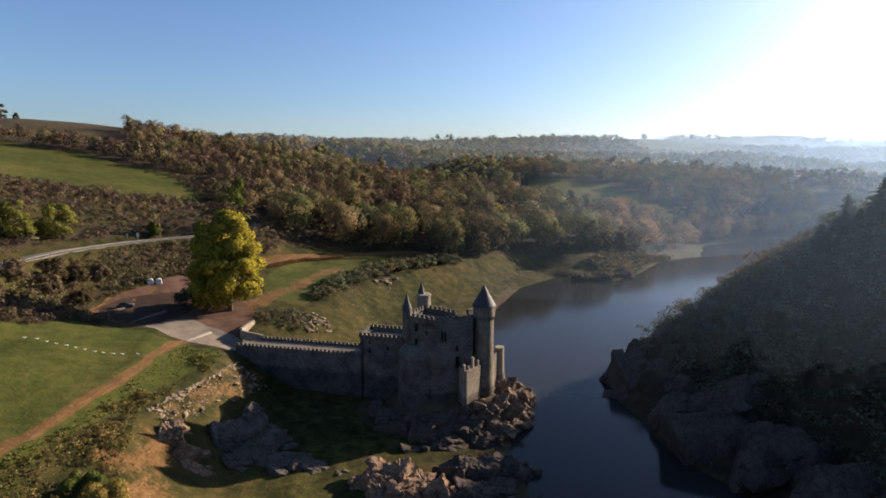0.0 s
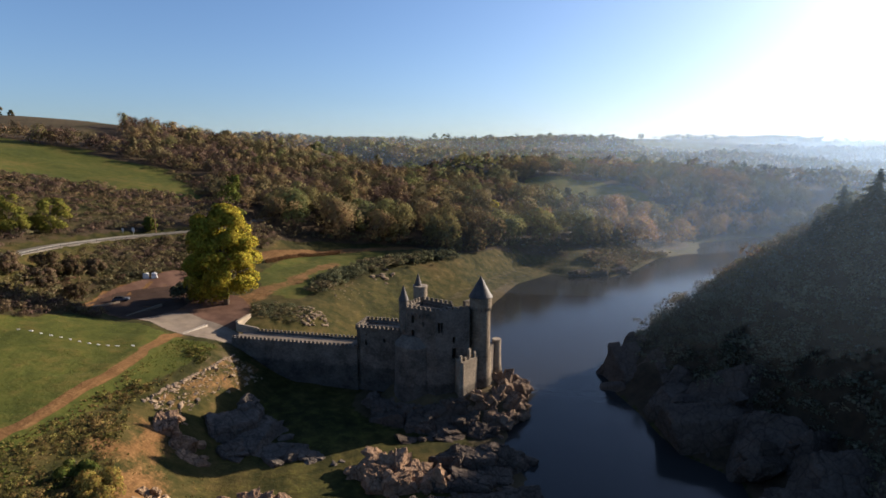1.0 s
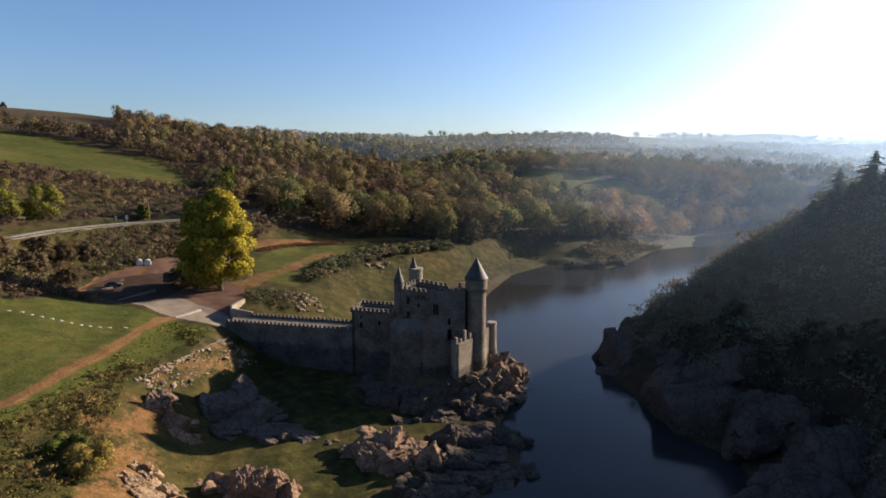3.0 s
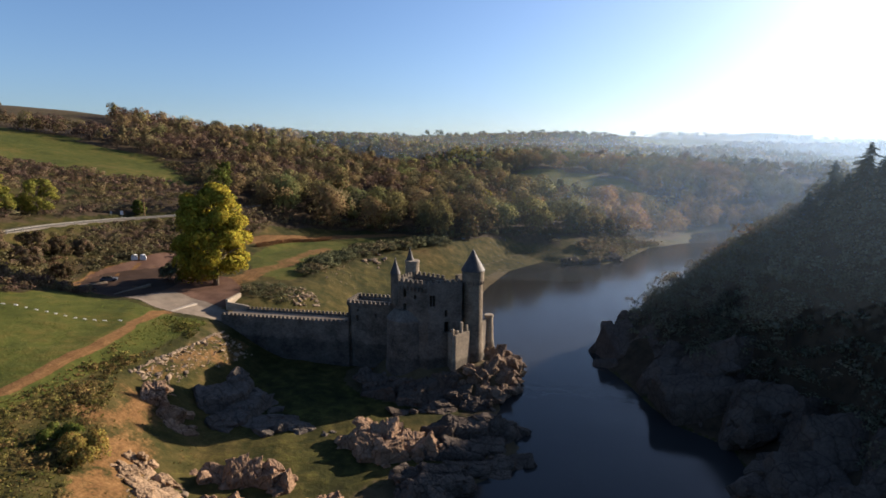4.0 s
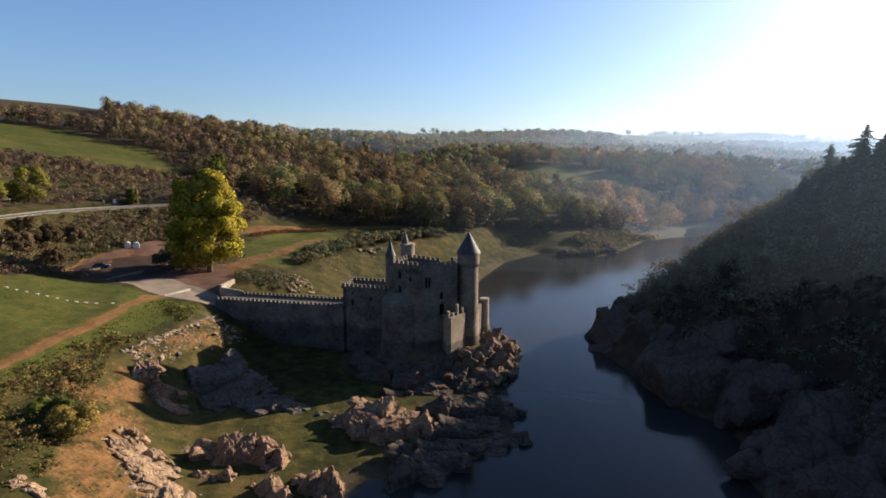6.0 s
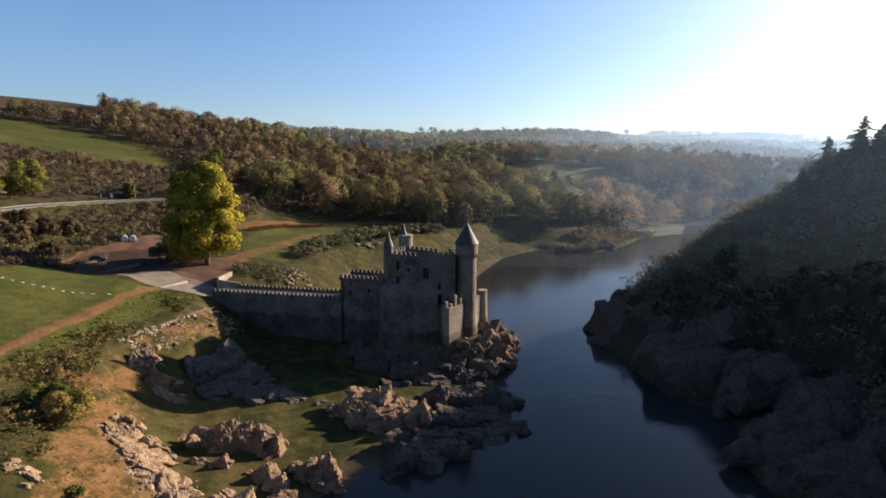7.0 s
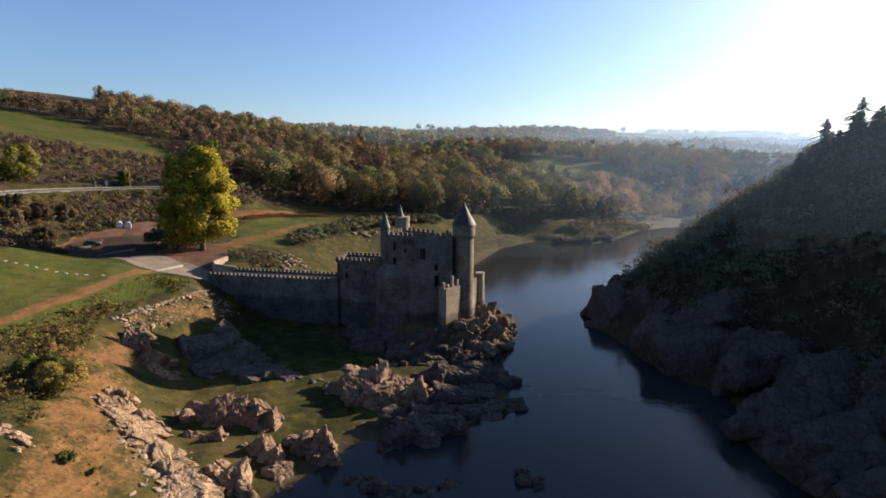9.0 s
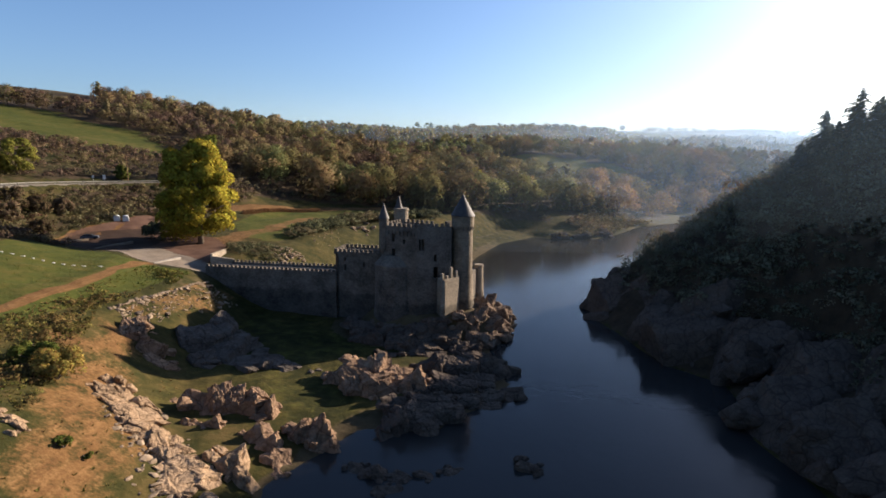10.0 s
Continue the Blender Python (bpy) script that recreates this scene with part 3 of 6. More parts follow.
def woods(name, label, category, spots, kinds, palette, quads_each, size, seed):
    """Many trees or shrubs as one sheet of leaf clumps with their stems. spots: x, y, height."""
    rng = np.random.default_rng(seed)
    protos = [crown(rng, kinds[i % len(kinds)], quads_each, size) for i in range(9)]
    pal = np.array(PALETTES[palette])
    spots = np.asarray(spots, float)
    n = len(spots)
    base = land(spots[:, 0], spots[:, 1])
    which, turn = rng.integers(0, len(protos), n), rng.uniform(0, 6.283, n)
    drift = 0.5 + 0.5 * fuzz(spots[:, 0], spots[:, 1], 38, seed)
    pick = np.clip(drift * 0.65 + rng.uniform(0, 0.35, n), 0, 0.999)
    tint = pal[(pick * len(pal)).astype(int)] * rng.uniform(0.78, 1.2, n)[:, None]
    verts, tints, norms = [], [], []
    flat = np.tile((0.0, -1.0, 0.0), (4, 1))
    for i in range(n):
        p, pn = protos[which[i]]
        h, c, s = spots[i, 2], math.cos(turn[i]), math.sin(turn[i])
        wx = h * rng.uniform(0.85, 1.2)
        q = np.stack([(p[:, 0] * c - p[:, 1] * s) * wx + spots[i, 0], (p[:, 0] * s + p[:, 1] * c) * wx + spots[i, 1], p[:, 2] * h + base[i] - 0.1], 1)
        stem = h * 0.014
        x, y, z = spots[i, 0], spots[i, 1], base[i]
        st = np.array([(x - stem, y, z - 0.5), (x + stem, y, z - 0.5), (x + stem * 0.5, y, z + h * 0.6), (x - stem * 0.5, y, z + h * 0.6)])
        verts += [q, st]
        norms += [np.stack([pn[:, 0] * c - pn[:, 1] * s, pn[:, 0] * s + pn[:, 1] * c, pn[:, 2]], 1), flat]
        tints += [np.tile(tint[i], (len(q), 1)), np.tile((0.06, 0.05, 0.04), (4, 1))]
    v = np.concatenate(verts)
    ob = mesh_obj(name, v, np.arange(len(v)).reshape(-1, 4), LEAVES)
    colour(ob.data, "tint", np.concatenate(tints))
    rounded(ob, np.concatenate(norms))
    return tagged(ob, label, category, kind="stuff")


def scatter(rng, x0, x1, y0, y1, gap, keep, lo, hi):
    a, b = np.meshgrid(np.arange(x0, x1, gap), np.arange(y0, y1, gap))
    a = a.ravel() + rng.uniform(-0.45, 0.45, a.size) * gap
    b = b.ravel() + rng.uniform(-0.45, 0.45, b.size) * gap
    m = keep(a, b)
    a, b = a[m], b[m]
    return np.stack([a, b, rng.uniform(lo, hi, len(a)) * (1 + 0.18 * fuzz(a, b, 30, 21))], 1)


def cleared(x, y):
    r = np.abs(line_distance(x, y, ROAD)) < 6
    for p in (FIELD, FAR_FIELD, TOP_FIELD, MEADOW, BANK_GRASS, PARKING):
        r |= inside(x, y, p)
    return r


def in_view(x, y):
    return np.abs(x) < 0.95 * y + 25


rng = np.random.default_rng(7)
hill = lambda x, y: (line_distance(x, y, FRONT) > 2) & ((y > 296) | (x > -0.405 * y)) & ~cleared(x, y) & in_view(x, y) & ~((x < -0.56 * y) & (y > 318)) & ((x > -112) | (y > 296) | ((x > -150) & (y > 286)))
mixed = lambda x, y: hill(x, y) & (x < 60 - (y - 250) * 0.1)
skirt = lambda x, y: line_distance(x, y, FRONT) < 44 - 26 * smooth(x, -40, -90)
woods("woodland", "dense mixed autumn woodland in olive, brown and rust", "woodland",
      scatter(rng, -150, 130, 198, 340, 11.0, lambda x, y: mixed(x, y) & skirt(x, y), 12, 18.5), ["round", "round", "round", "round", "tall"], "wood", 1700, 0.027, 1)
woods("undergrowth", "dark undergrowth along the foot of the wood", "undergrowth",
      scatter(rng, -100, 130, 198, 330, 3.2, lambda x, y: hill(x, y) & (line_distance(x, y, FRONT) < 7), 1.5, 3.6), ["bush"], "dark", 80, 0.11, 13)
woods("scrub", "low purple-brown and olive thicket over the hillside", "woodland",
      scatter(rng, -340, 130, 198, 430, 7.0, lambda x, y: mixed(x, y) & ~skirt(x, y) & (y < 425), 6.5, 10.0), ["bush", "round", "round"], "heath", 260, 0.055, 12)
woods("woodland", "scattered taller trees among the hillside thicket", "woodland",
      scatter(rng, -340, 130, 198, 430, 21, lambda x, y: mixed(x, y) & ~skirt(x, y), 9, 13), ["round", "round", "tall"], "wood", 520, 0.042, 14)
woods("woodland", "rust and copper oak wood beside the lake", "woodland",
      scatter(rng, 40, 300, 250, 520, 10.0, lambda x, y: hill(x, y) & (x >= 60 - (y - 250) * 0.1), 10, 15), ["round", "round", "round", "tall"], "oak", 620, 0.038, 2)
woods("distant_woodland", "hazy distant woods on the plateau ridges", "woodland",
      scatter(rng, -900, 1300, 420, 1150, 13.0, lambda x, y: in_view(x, y) & ~cleared(x, y) & (fuzz(x, y, 240, 9) < 0.1) & ~((x < 300) & (y < 520) & (line_distance(x, y, FRONT) < 0)) & (np.hypot(x, y) > 420) & ((x > 300) | (y > 420)), 9, 14),
      ["round"], "wood", 38, 0.15, 3)
woods("hedgerow_trees", "scattered trees on the far horizon", "hedgerow",
      scatter(rng, -1500, 2300, 1150, 2500, 46.0, lambda x, y: in_view(x, y) & (fuzz(x, y, 150, 12) < -0.1), 9, 16), ["round"], "dark", 40, 0.16, 4)
woods("scrub", "brown leafless scrub and brambles on the slope", "shrubs",
      scatter(rng, -330, -84, 120, 300, 3.6, lambda x, y: ~cleared(x, y) & in_view(x, y) & (line_distance(x, y, ROAD) > 4.5) & (x < -90) & ((y < 290) | (x < -150)) & (y < 305), 1.3, 3.8), ["bush"], "heath", 120, 0.085, 5)
woods("scrub", "brown brambles and heather on the road embankment", "shrubs",
      scatter(rng, -118, -60, 60, 225, 1.8, lambda x, y: (line_distance(x, y, ROAD) < -3.8) & ~inside(x, y, PARKING) & (np.abs(line_distance(x, y, DRIVE)) > 4.5) & ~inside(x, y, MEADOW) & in_view(x, y) & (land(x, y) > 14.9) & (x < -66), 0.9, 2.6), ["bush"], "heath", 90, 0.095, 6)
woods("scrub", "dark dense bushes along the lake bank", "shrubs",
      scatter(rng, -40, 20, 150, 240, 1.8, lambda x, y: np.abs(line_distance(x, y, [(-39.5, 170), (-35, 184), (-30, 198), (-22, 210), (-12, 219), (2, 232)])) < 5.0, 1.8, 3.4), ["bush"], "dark", 120, 0.09, 7)
woods("scrub", "low dark bushes beside the causeway", "shrubs",
      scatter(rng, -52, -30, 132, 158, 1.4, lambda x, y: np.hypot((x + 44) / 8.0, (y - 146) / 6.0) < 1, 0.8, 1.9), ["bush"], "dark", 100, 0.09, 8)
east = lambda x, y: (line_distance(x, y, EAST[1][1]) < 3.5) & (x < 0.84 * y + 14)
woods("woodland", "dark shaded woodland on the steep lake hill", "woodland",
      scatter(rng, 45, 260, 35, 240, 3.5, lambda x, y: east(x, y) & (land(x, y) > 6.0) & (line_distance(x, y, EAST[1][1]) < np.where(y > 110, -1.8, 0.0)), 3.0, 5.8), ["bush", "bush", "round"], "hazed", 190, 0.062, 9)
woods("scrub", "low dark bushes along the top of the cliff", "shrubs",
      scatter(rng, 45, 80, 45, 150, 2.1, lambda x, y: (line_distance(x, y, EAST[1][1]) < 0.5) & (line_distance(x, y, EAST[1][1]) > -11) & (land(x, y) > 5), 1.3, 2.4), ["bush"], "hazed", 80, 0.11, 25)
# oak tints carry the low sun's orange light on these bushes
woods("scrub", "bushes on the crest, orange sunlight put into their rust tint", "shrubs",
      scatter(rng, 60, 150, 120, 200, 3.0, lambda x, y: (np.abs(line_distance(x, y, EAST[2][1])) < 7) & (y > 126) & (land(x, y) > 14), 3.6, 6.0), ["bush"], "oak", 200, 0.06, 22)


def conifer(x, y, h, seed):
    """A dark pine: straight stem and whorls of drooping boughs, ragged in outline."""
    rng = np.random.default_rng(seed)
    t = thing("pine_tree", "tall dark pine on the crest of the hill", "tree", (x, y, land_at(x, y) - 0.2), "pines on the crest")
    bm = bmesh.new()
    bmesh.ops.create_cone(bm, cap_ends=True, segments=8, radius1=h * 0.017, radius2=0.02, depth=h * 0.98, matrix=pose(0, 0, h * 0.49))
    part("trunk", bm, BARK, t)
    quads = []
    for k in range(26):
        f = k / 25
        z = h * (0.14 + 0.84 * f)
        reach = min(h, 13) * 0.40 * (1 - f) ** 0.65 * (0.8 + 0.4 * math.sin(k * 2.3 + seed)) + 0.2
        for j in range(int(15 - 7 * f)):
            a, r = rng.uniform(0, 6.283), reach * rng.uniform(0.55, 1.2)
            c, s = math.cos(a), math.sin(a)
            for m in range(4):
                q0, q1 = r * m / 4, r * (m + 1.25) / 4
                w = 0.50 * (1 - 0.6 * m / 4) * rng.uniform(0.6, 1.3)
                d0, d1 = z - q0 * 0.28 + rng.normal(scale=0.08), z - q1 * 0.34 + rng.normal(scale=0.08)
                quads.append([(c * q0 - s * w, s * q0 + c * w, d0), (c * q0 + s * w, s * q0 - c * w, d0 - 0.12), (c * q1 + s * w * 0.5, s * q1 - c * w * 0.5, d1 - 0.2), (c * q1 - s * w * 0.5, s * q1 + c * w * 0.5, d1)])
    v = np.array(quads).reshape(-1, 3)
    ob = mesh_obj("crown", v, np.arange(len(v)).reshape(-1, 4), LEAVES, t)
    colour(ob.data, "tint", np.repeat(np.array([(0.070, 0.084, 0.058)]) * rng.uniform(0.7, 1.3, len(quads))[:, None], 4, axis=0))
    return t


for k, (x, y, top) in enumerate(((89.8, 112.1, 51.5), (88.4, 119.7, 47.8), (93.0, 108.0, 51.0), (85.5, 122.9, 40.0), (92.5, 116.0, 48.5), (91.5, 122.0, 45.0), (87.5, 114.5, 45.0), (91.0, 105.5, 48.0), (90.5, 109.0, 48.5), (87.2, 118.0, 44.5), (95.0, 113.0, 50.0), (89.5, 124.0, 42.5), (94.0, 119.0, 47.5), (97.5, 109.5, 52.0), (86.5, 116.5, 43.0), (93.5, 104.0, 52.0), (84.0, 120.5, 39.0), (87.0, 125.0, 40.5), (96.0, 104.5, 53.0))):
    conifer(x, y, top - land_at(x, y), 200 + k)


# ---- rocks ----
def boulder_mesh(rng, cuts=11, sub=5, rough=0.02, split=1.0):
    """A fractured boulder of unit size: a ball cut by joint planes, broken in steps along them and chipped."""
    bm = bmesh.new()
    bmesh.ops.create_icosphere(bm, subdivisions=sub, radius=1.0)
    co = np.array([v.co[:] for v in bm.verts])
    # three families of joints, a little out of square
    axes = np.array(Euler(tuple(rng.uniform(-0.6, 0.6, 3))).to_matrix())
    nrm = np.concatenate([axes, -axes, rng.normal(size=(cuts, 3))])
    nrm += rng.normal(scale=0.16, size=nrm.shape)
    nrm /= np.linalg.norm(nrm, axis=1)[:, None]
    off = np.concatenate([rng.uniform(0.58, 0.84, 6), rng.uniform(0.60, 0.92, cuts)])
    reach = co @ nrm.T
    r = np.minimum(np.min(np.where(reach > 0.05, off / np.maximum(reach, 0.05), 9.0), axis=1), 1.12)
    seed = Vector(rng.uniform(0, 100, 3))
    turn = Matrix(axes)
    for i, v in enumerate(bm.verts):
        c = Vector(co[i]) * r[i]
        q = turn @ c + 0.10 * noise.noise_vector(c * 1.7 + seed) + seed
        stepped = 0.085 * (noise.cell(Vector((q.x * 1.5, q.y * 1.5, q.z * 2.2))) - 0.5) + 0.035 * (noise.cell(Vector((q.x * 3.6, q.y * 3.1, q.z * 5.0))) - 0.5)
        d, _ = noise.voronoi(q * 2.1)
        crack = max(0.0, 0.09 - (d[1] - d[0])) * 0.45
        v.co = c * (1 + split * (stepped - crack) + rough * (noise.noise(q * 3.0) + 0.8 * noise.noise(q * 7.0)))
    me = bpy.data.meshes.new("rock_block")
    bm.to_mesh(me)
    bm.free()
    return me


ROCKS = {}


def rock_mesh(rng, mat, sub=5):
    k = (mat.name, int(rng.integers(0, 6)), sub)
    if k not in ROCKS:
        big = mat is CLIFF_ROCK or mat is SLAB_ROCK
        ROCKS[k] = boulder_mesh(np.random.default_rng(40 + k[1] + 10 * sub), cuts=9, sub=sub, rough=0.025, split=0.45 if mat is CLIFF_ROCK else 0.8 if big else 1.0)
        ROCKS[k].materials.append(mat)
    return ROCKS[k]


def outcrop(label, blocks, seed, mat=None, chips=5, dip=(0, 0)):
    """A bare rock of several fractured blocks. blocks: x, y, base z, half length, half depth, height, turn. dip: the lean that they share."""
    rng = np.random.default_rng(seed)
    mat = mat or ROCK
    x0, y0, z0 = blocks[0][:3]
    t = thing("rock_outcrop", label, "rock", (x0, y0, z0), "rocks of the lake bed")

    def put(x, y, z, a, b, h, rx, ry, rz, sub):
        ob = new("rock_block", rock_mesh(rng, mat, sub))
        ob.parent = t
        ob.matrix_local = Matrix.Translation((x - x0, y - y0, z - z0)) @ Euler((radians(rx + dip[0]), radians(ry + dip[1]), 0)).to_matrix().to_4x4() @ pose(0, 0, 0, 0, 0, rz) @ Matrix.Diagonal((a, b, h, 1))
    for x, y, z, a, b, h, turn in blocks:
        put(x, y, z, a * 1.22, b * 1.22, h * 1.12, rng.uniform(-6, 6), rng.uniform(-6, 6), turn, 5 if max(a, b) > 3.0 or h > 4.5 else 4)
        for k in range(chips):
            w, e = rng.uniform(0, 6.283), rng.uniform(0.05, 0.9)
            px, py = math.cos(w) * a * math.sqrt(1 - e * e * 0.8), math.sin(w) * b * math.sqrt(1 - e * e * 0.8)
            c, s = math.cos(radians(turn)), math.sin(radians(turn))
            f = rng.uniform(0.18, 0.44)
            m = (a * b * h) ** (1 / 3)
            put(x + px * c - py * s, y + px * s + py * c, z + h * e * 0.75, m * f * rng.uniform(0.9, 1.9), m * f, m * f * rng.uniform(0.6, 1.2), rng.uniform(-16, 16), rng.uniform(-16, 16), turn + rng.uniform(-35, 35), 4 if m * f > 1.3 else 3)
    return t


def ledges(label, line, n, width, lo, hi, seed, mat, dip=(0, 20), raise_by=0.0):
    """Broken bedrock: slabs of many sizes stepping down beside a line, all leaning one way."""
    rng = np.random.default_rng(seed)
    line = np.array(line, float)
    u = np.linspace(0, len(line) - 1, n) + rng.uniform(-0.2, 0.2, n)
    u = np.clip(u, 0, len(line) - 1)
    px, py = np.interp(u, range(len(line)), line[:, 0]), np.interp(u, range(len(line)), line[:, 1])
    tx, ty = np.gradient(line[:, 0]), np.gradient(line[:, 1])
    tl = np.hypot(tx, ty)
    ox, oy = np.interp(u, range(len(line)), -ty / tl), np.interp(u, range(len(line)), tx / tl)
    d = rng.uniform(-1, 1, n) * width
    x, y = px + ox * d, py + oy * d
    size = lo + (hi - lo) * rng.uniform(0, 1, n) ** 2.2
    z = land(x, y)
    t = thing("rock_outcrop", label, "rock", (x[0], y[0], z[0]), "rocks of the lake bed")
    for k in range(n):
        ob = new("rock_block", rock_mesh(rng, mat, 4 if size[k] > 0.8 else 3))
        ob.parent = t
        ob.matrix_local = Matrix.Translation((x[k] - x[0], y[k] - y[0], z[k] - z[0] + raise_by * (1 - abs(d[k]) / width) - 0.25 * size[k])) @ Euler((radians(dip[0] + rng.normal(scale=8)), radians(dip[1] + rng.normal(scale=8)), 0)).to_matrix().to_4x4() @ pose(0, 0, 0, 0, 0, rng.normal(scale=22)) @ Matrix.Diagonal((size[k] * rng.uniform(1.0, 1.9), size[k] * rng.uniform(0.7, 1.1), size[k] * rng.uniform(0.45, 0.9), 1))
    return t


outcrop("huge rounded slab of granite with the castle's shade in its colour", [(-38, 97, 0.0, 5.5, 6.0, 9.4, 20), (-34.5, 93.5, 0.0, 6.6, 6.5, 6.6, -10), (-28, 90.5, 0.0, 6.2, 4.6, 4.2, -15), (-22.5, 88.5, 0.2, 4.6, 2.8, 2.4, -10), (-18.6, 88, 0.4, 2, 1.6, 1.4, 0)], 1, SLAB_ROCK, 7)
outcrop("pointed granite rock with a sunlit tip", [(-46.7, 87.0, 6.4, 3.0, 2.8, 5.4, 30), (-44.2, 85.2, 4.4, 3.6, 3.0, 4.6, 0), (-41.6, 83.6, 3.2, 2.8, 2.4, 3.2, 0)], 2, ROCK, 4, (0, 14))
outcrop("weathered granite ledge on the bare bank", [(-41.0, 69.8, 5.2, 2.2, 1.6, 3.4, 10), (-38.8, 69.0, 4.6, 2.2, 1.4, 2.6, -15), (-36.6, 68.6, 3.4, 2.4, 1.4, 2.4, -20), (-42.3, 68.4, 6.2, 1.6, 1.2, 1.8, 0), (-34.8, 68.2, 2.4, 1.6, 1.0, 1.5, -20)], 3, PALE_CRAG, 4, (0, 22))
outcrop("jagged brown rock standing in the grass", [(-31.4, 72.6, 0.8, 2.8, 2.2, 4.2, 0), (-28.0, 72.2, 0.8, 2.2, 2.2, 6.4, 40), (-26.0, 72.4, 0.8, 2.0, 2.0, 5.8, 20), (-23.6, 72.4, 0.6, 2.4, 2.2, 4.6, 10), (-21.2, 72.0, 0.6, 2.0, 2.0, 3.4, 0), (-28, 70.4, 0.8, 2.4, 1.4, 2.2, 0)], 4, ROCK, 4, (0, 16))
outcrop("low split rocks on the grass", [(-29.6, 67.2, 1.2, 2.2, 1.0, 2.0, -15), (-26.6, 67.0, 1.0, 2.0, 1.2, 2.6, 0), (-25.2, 66.6, 0.8, 1.4, 0.9, 1.4, 0)], 5, ROCK, 4, (0, 24))
outcrop("large sunlit reddish granite rock", [(-10.6, 85.6, 0.2, 3.4, 3.0, 4.8, 0), (-7.2, 84.5, 0.2, 3.4, 2.8, 5.0, 30), (-3.6, 83.5, 0.2, 3.2, 2.4, 4.0, 10), (-13.0, 84.5, 0.2, 2.6, 2.4, 2.8, 0), (-0.6, 82.0, 0, 2.8, 2.2, 3.8, 0), (-10.4, 81.8, 0.2, 2.8, 2.2, 4.2, 0), (-6.6, 80.6, 0.2, 3.2, 2.0, 4.6, 15)], 6, ROCK, 5, (0, 14))
outcrop("dark broken rock at the waterline", [(-3.4, 70.0, -0.6, 2.6, 2.2, 4.2, 20), (-0.4, 71.6, -0.6, 3.4, 2.8, 4.4, 0), (3.4, 73.0, -0.6, 3.2, 2.6, 3.8, 0), (-3.0, 75.2, -0.4, 3.2, 2.2, 3.2, 0), (1.5, 76.0, -0.6, 3.6, 2.4, 4.0, 10), (-4.4, 68.4, -0.6, 1.8, 1.8, 1.8, 0)], 7, SHADE_ROCK, 4, (0, 14))
outcrop("long dark rock spit running into the water", [(2.4, 87.5, -0.5, 3.8, 3.2, 5.4, -10), (6.6, 88.5, -0.5, 4.4, 3.6, 5.6, -5), (10.6, 89.0, -0.6, 4.0, 3.4, 4.8, 0), (13.6, 88.8, -0.6, 2.8, 2.6, 3.0, 0), (6.0, 83.6, -0.6, 4.6, 2.8, 3.4, 0), (10, 84.6, -0.6, 3.6, 2.6, 2.8, 0), (2.0, 82.4, -0.5, 3.6, 2.4, 3.6, 0)], 8, SHADE_ROCK, 3, (0, 12))
outcrop("flat dark rock at the water's edge", [(7.0, 78.4, -0.5, 3.4, 2.4, 2.2, -10), (10.8, 79.2, -0.5, 3.4, 2.2, 2.2, 5), (14.4, 80.2, -0.5, 2.8, 2.0, 1.9, 5), (10.4, 76.6, -0.6, 3.2, 1.6, 1.3, 0)], 9, SHADE_ROCK, 4)
outcrop("sunlit granite boulder by the inlet", [(-13.0, 67.0, -0.3, 2.2, 2.2, 4.0, 25), (-15.4, 67.2, -0.3, 2.2, 1.8, 3.6, 0), (-11.4, 65.2, -0.5, 1.5, 1.5, 2.2, 0), (-13.4, 65.2, -0.5, 1.8, 1.4, 2.4, 0)], 10, ROCK, 5, (0, 14))
outcrop("brown granite boulder by the inlet", [(-20.6, 65.2, 0.0, 2.4, 1.7, 3.8, -20), (-18.6, 63.8, 0.0, 2.0, 1.6, 2.8, 0), (-17.0, 61.8, -0.4, 1.8, 1.6, 2.4, 15), (-16.6, 59.4, -0.6, 2.0, 0.9, 1.2, -20)], 11, ROCK, 4, (0, 18))
outcrop("pale leaning granite slab on the shore", [(-22.0, 58.8, 0.4, 2.6, 2.2, 4.0, -30), (-19.8, 56.8, 0, 2.2, 1.6, 2.8, -20), (-24.0, 59.4, 1.0, 1.8, 1.6, 2.6, 0)], 12, PALE_CRAG, 2, (0, 24))
ledges("broken tan granite ledges down the bank", [(-40.5, 68.2), (-36.5, 64.2), (-33.0, 61.4), (-29.5, 59.4), (-26.4, 56.6), (-24.0, 53.4), (-21.8, 49.5)], 74, 2.3, 0.4, 2.3, 13, PALE_CRAG, (0, 16), 0.7)
ledges("low tan bedrock breaking through the bare soil", [(-41.5, 51.5), (-39.5, 51.0), (-37.6, 50.0)], 12, 0.9, 0.3, 0.9, 27, PALE_CRAG, (0, 12), 0.2)
outcrop("half drowned rock slabs in shallow water", [(-7.6, 60.4, -0.6, 1.8, 1.2, 1.3, 10), (-5.0, 59.2, -0.6, 2.2, 1.5, 1.6, 0), (-2.0, 58.3, -0.6, 2.0, 1.3, 1.4, 20), (1.0, 58.8, -0.6, 2.4, 1.4, 1.2, -10), (4.2, 59.6, -0.7, 2.0, 1.2, 1.1, 0), (-3.4, 55.8, -0.6, 2.4, 1.3, 1.2, 0)], 14, SHADE_ROCK, 4, (0, 8))
outcrop("round dark rock standing in the water", [(12.9, 60.2, -0.8, 2.1, 1.8, 2.0, 0)], 15, SHADE_ROCK)
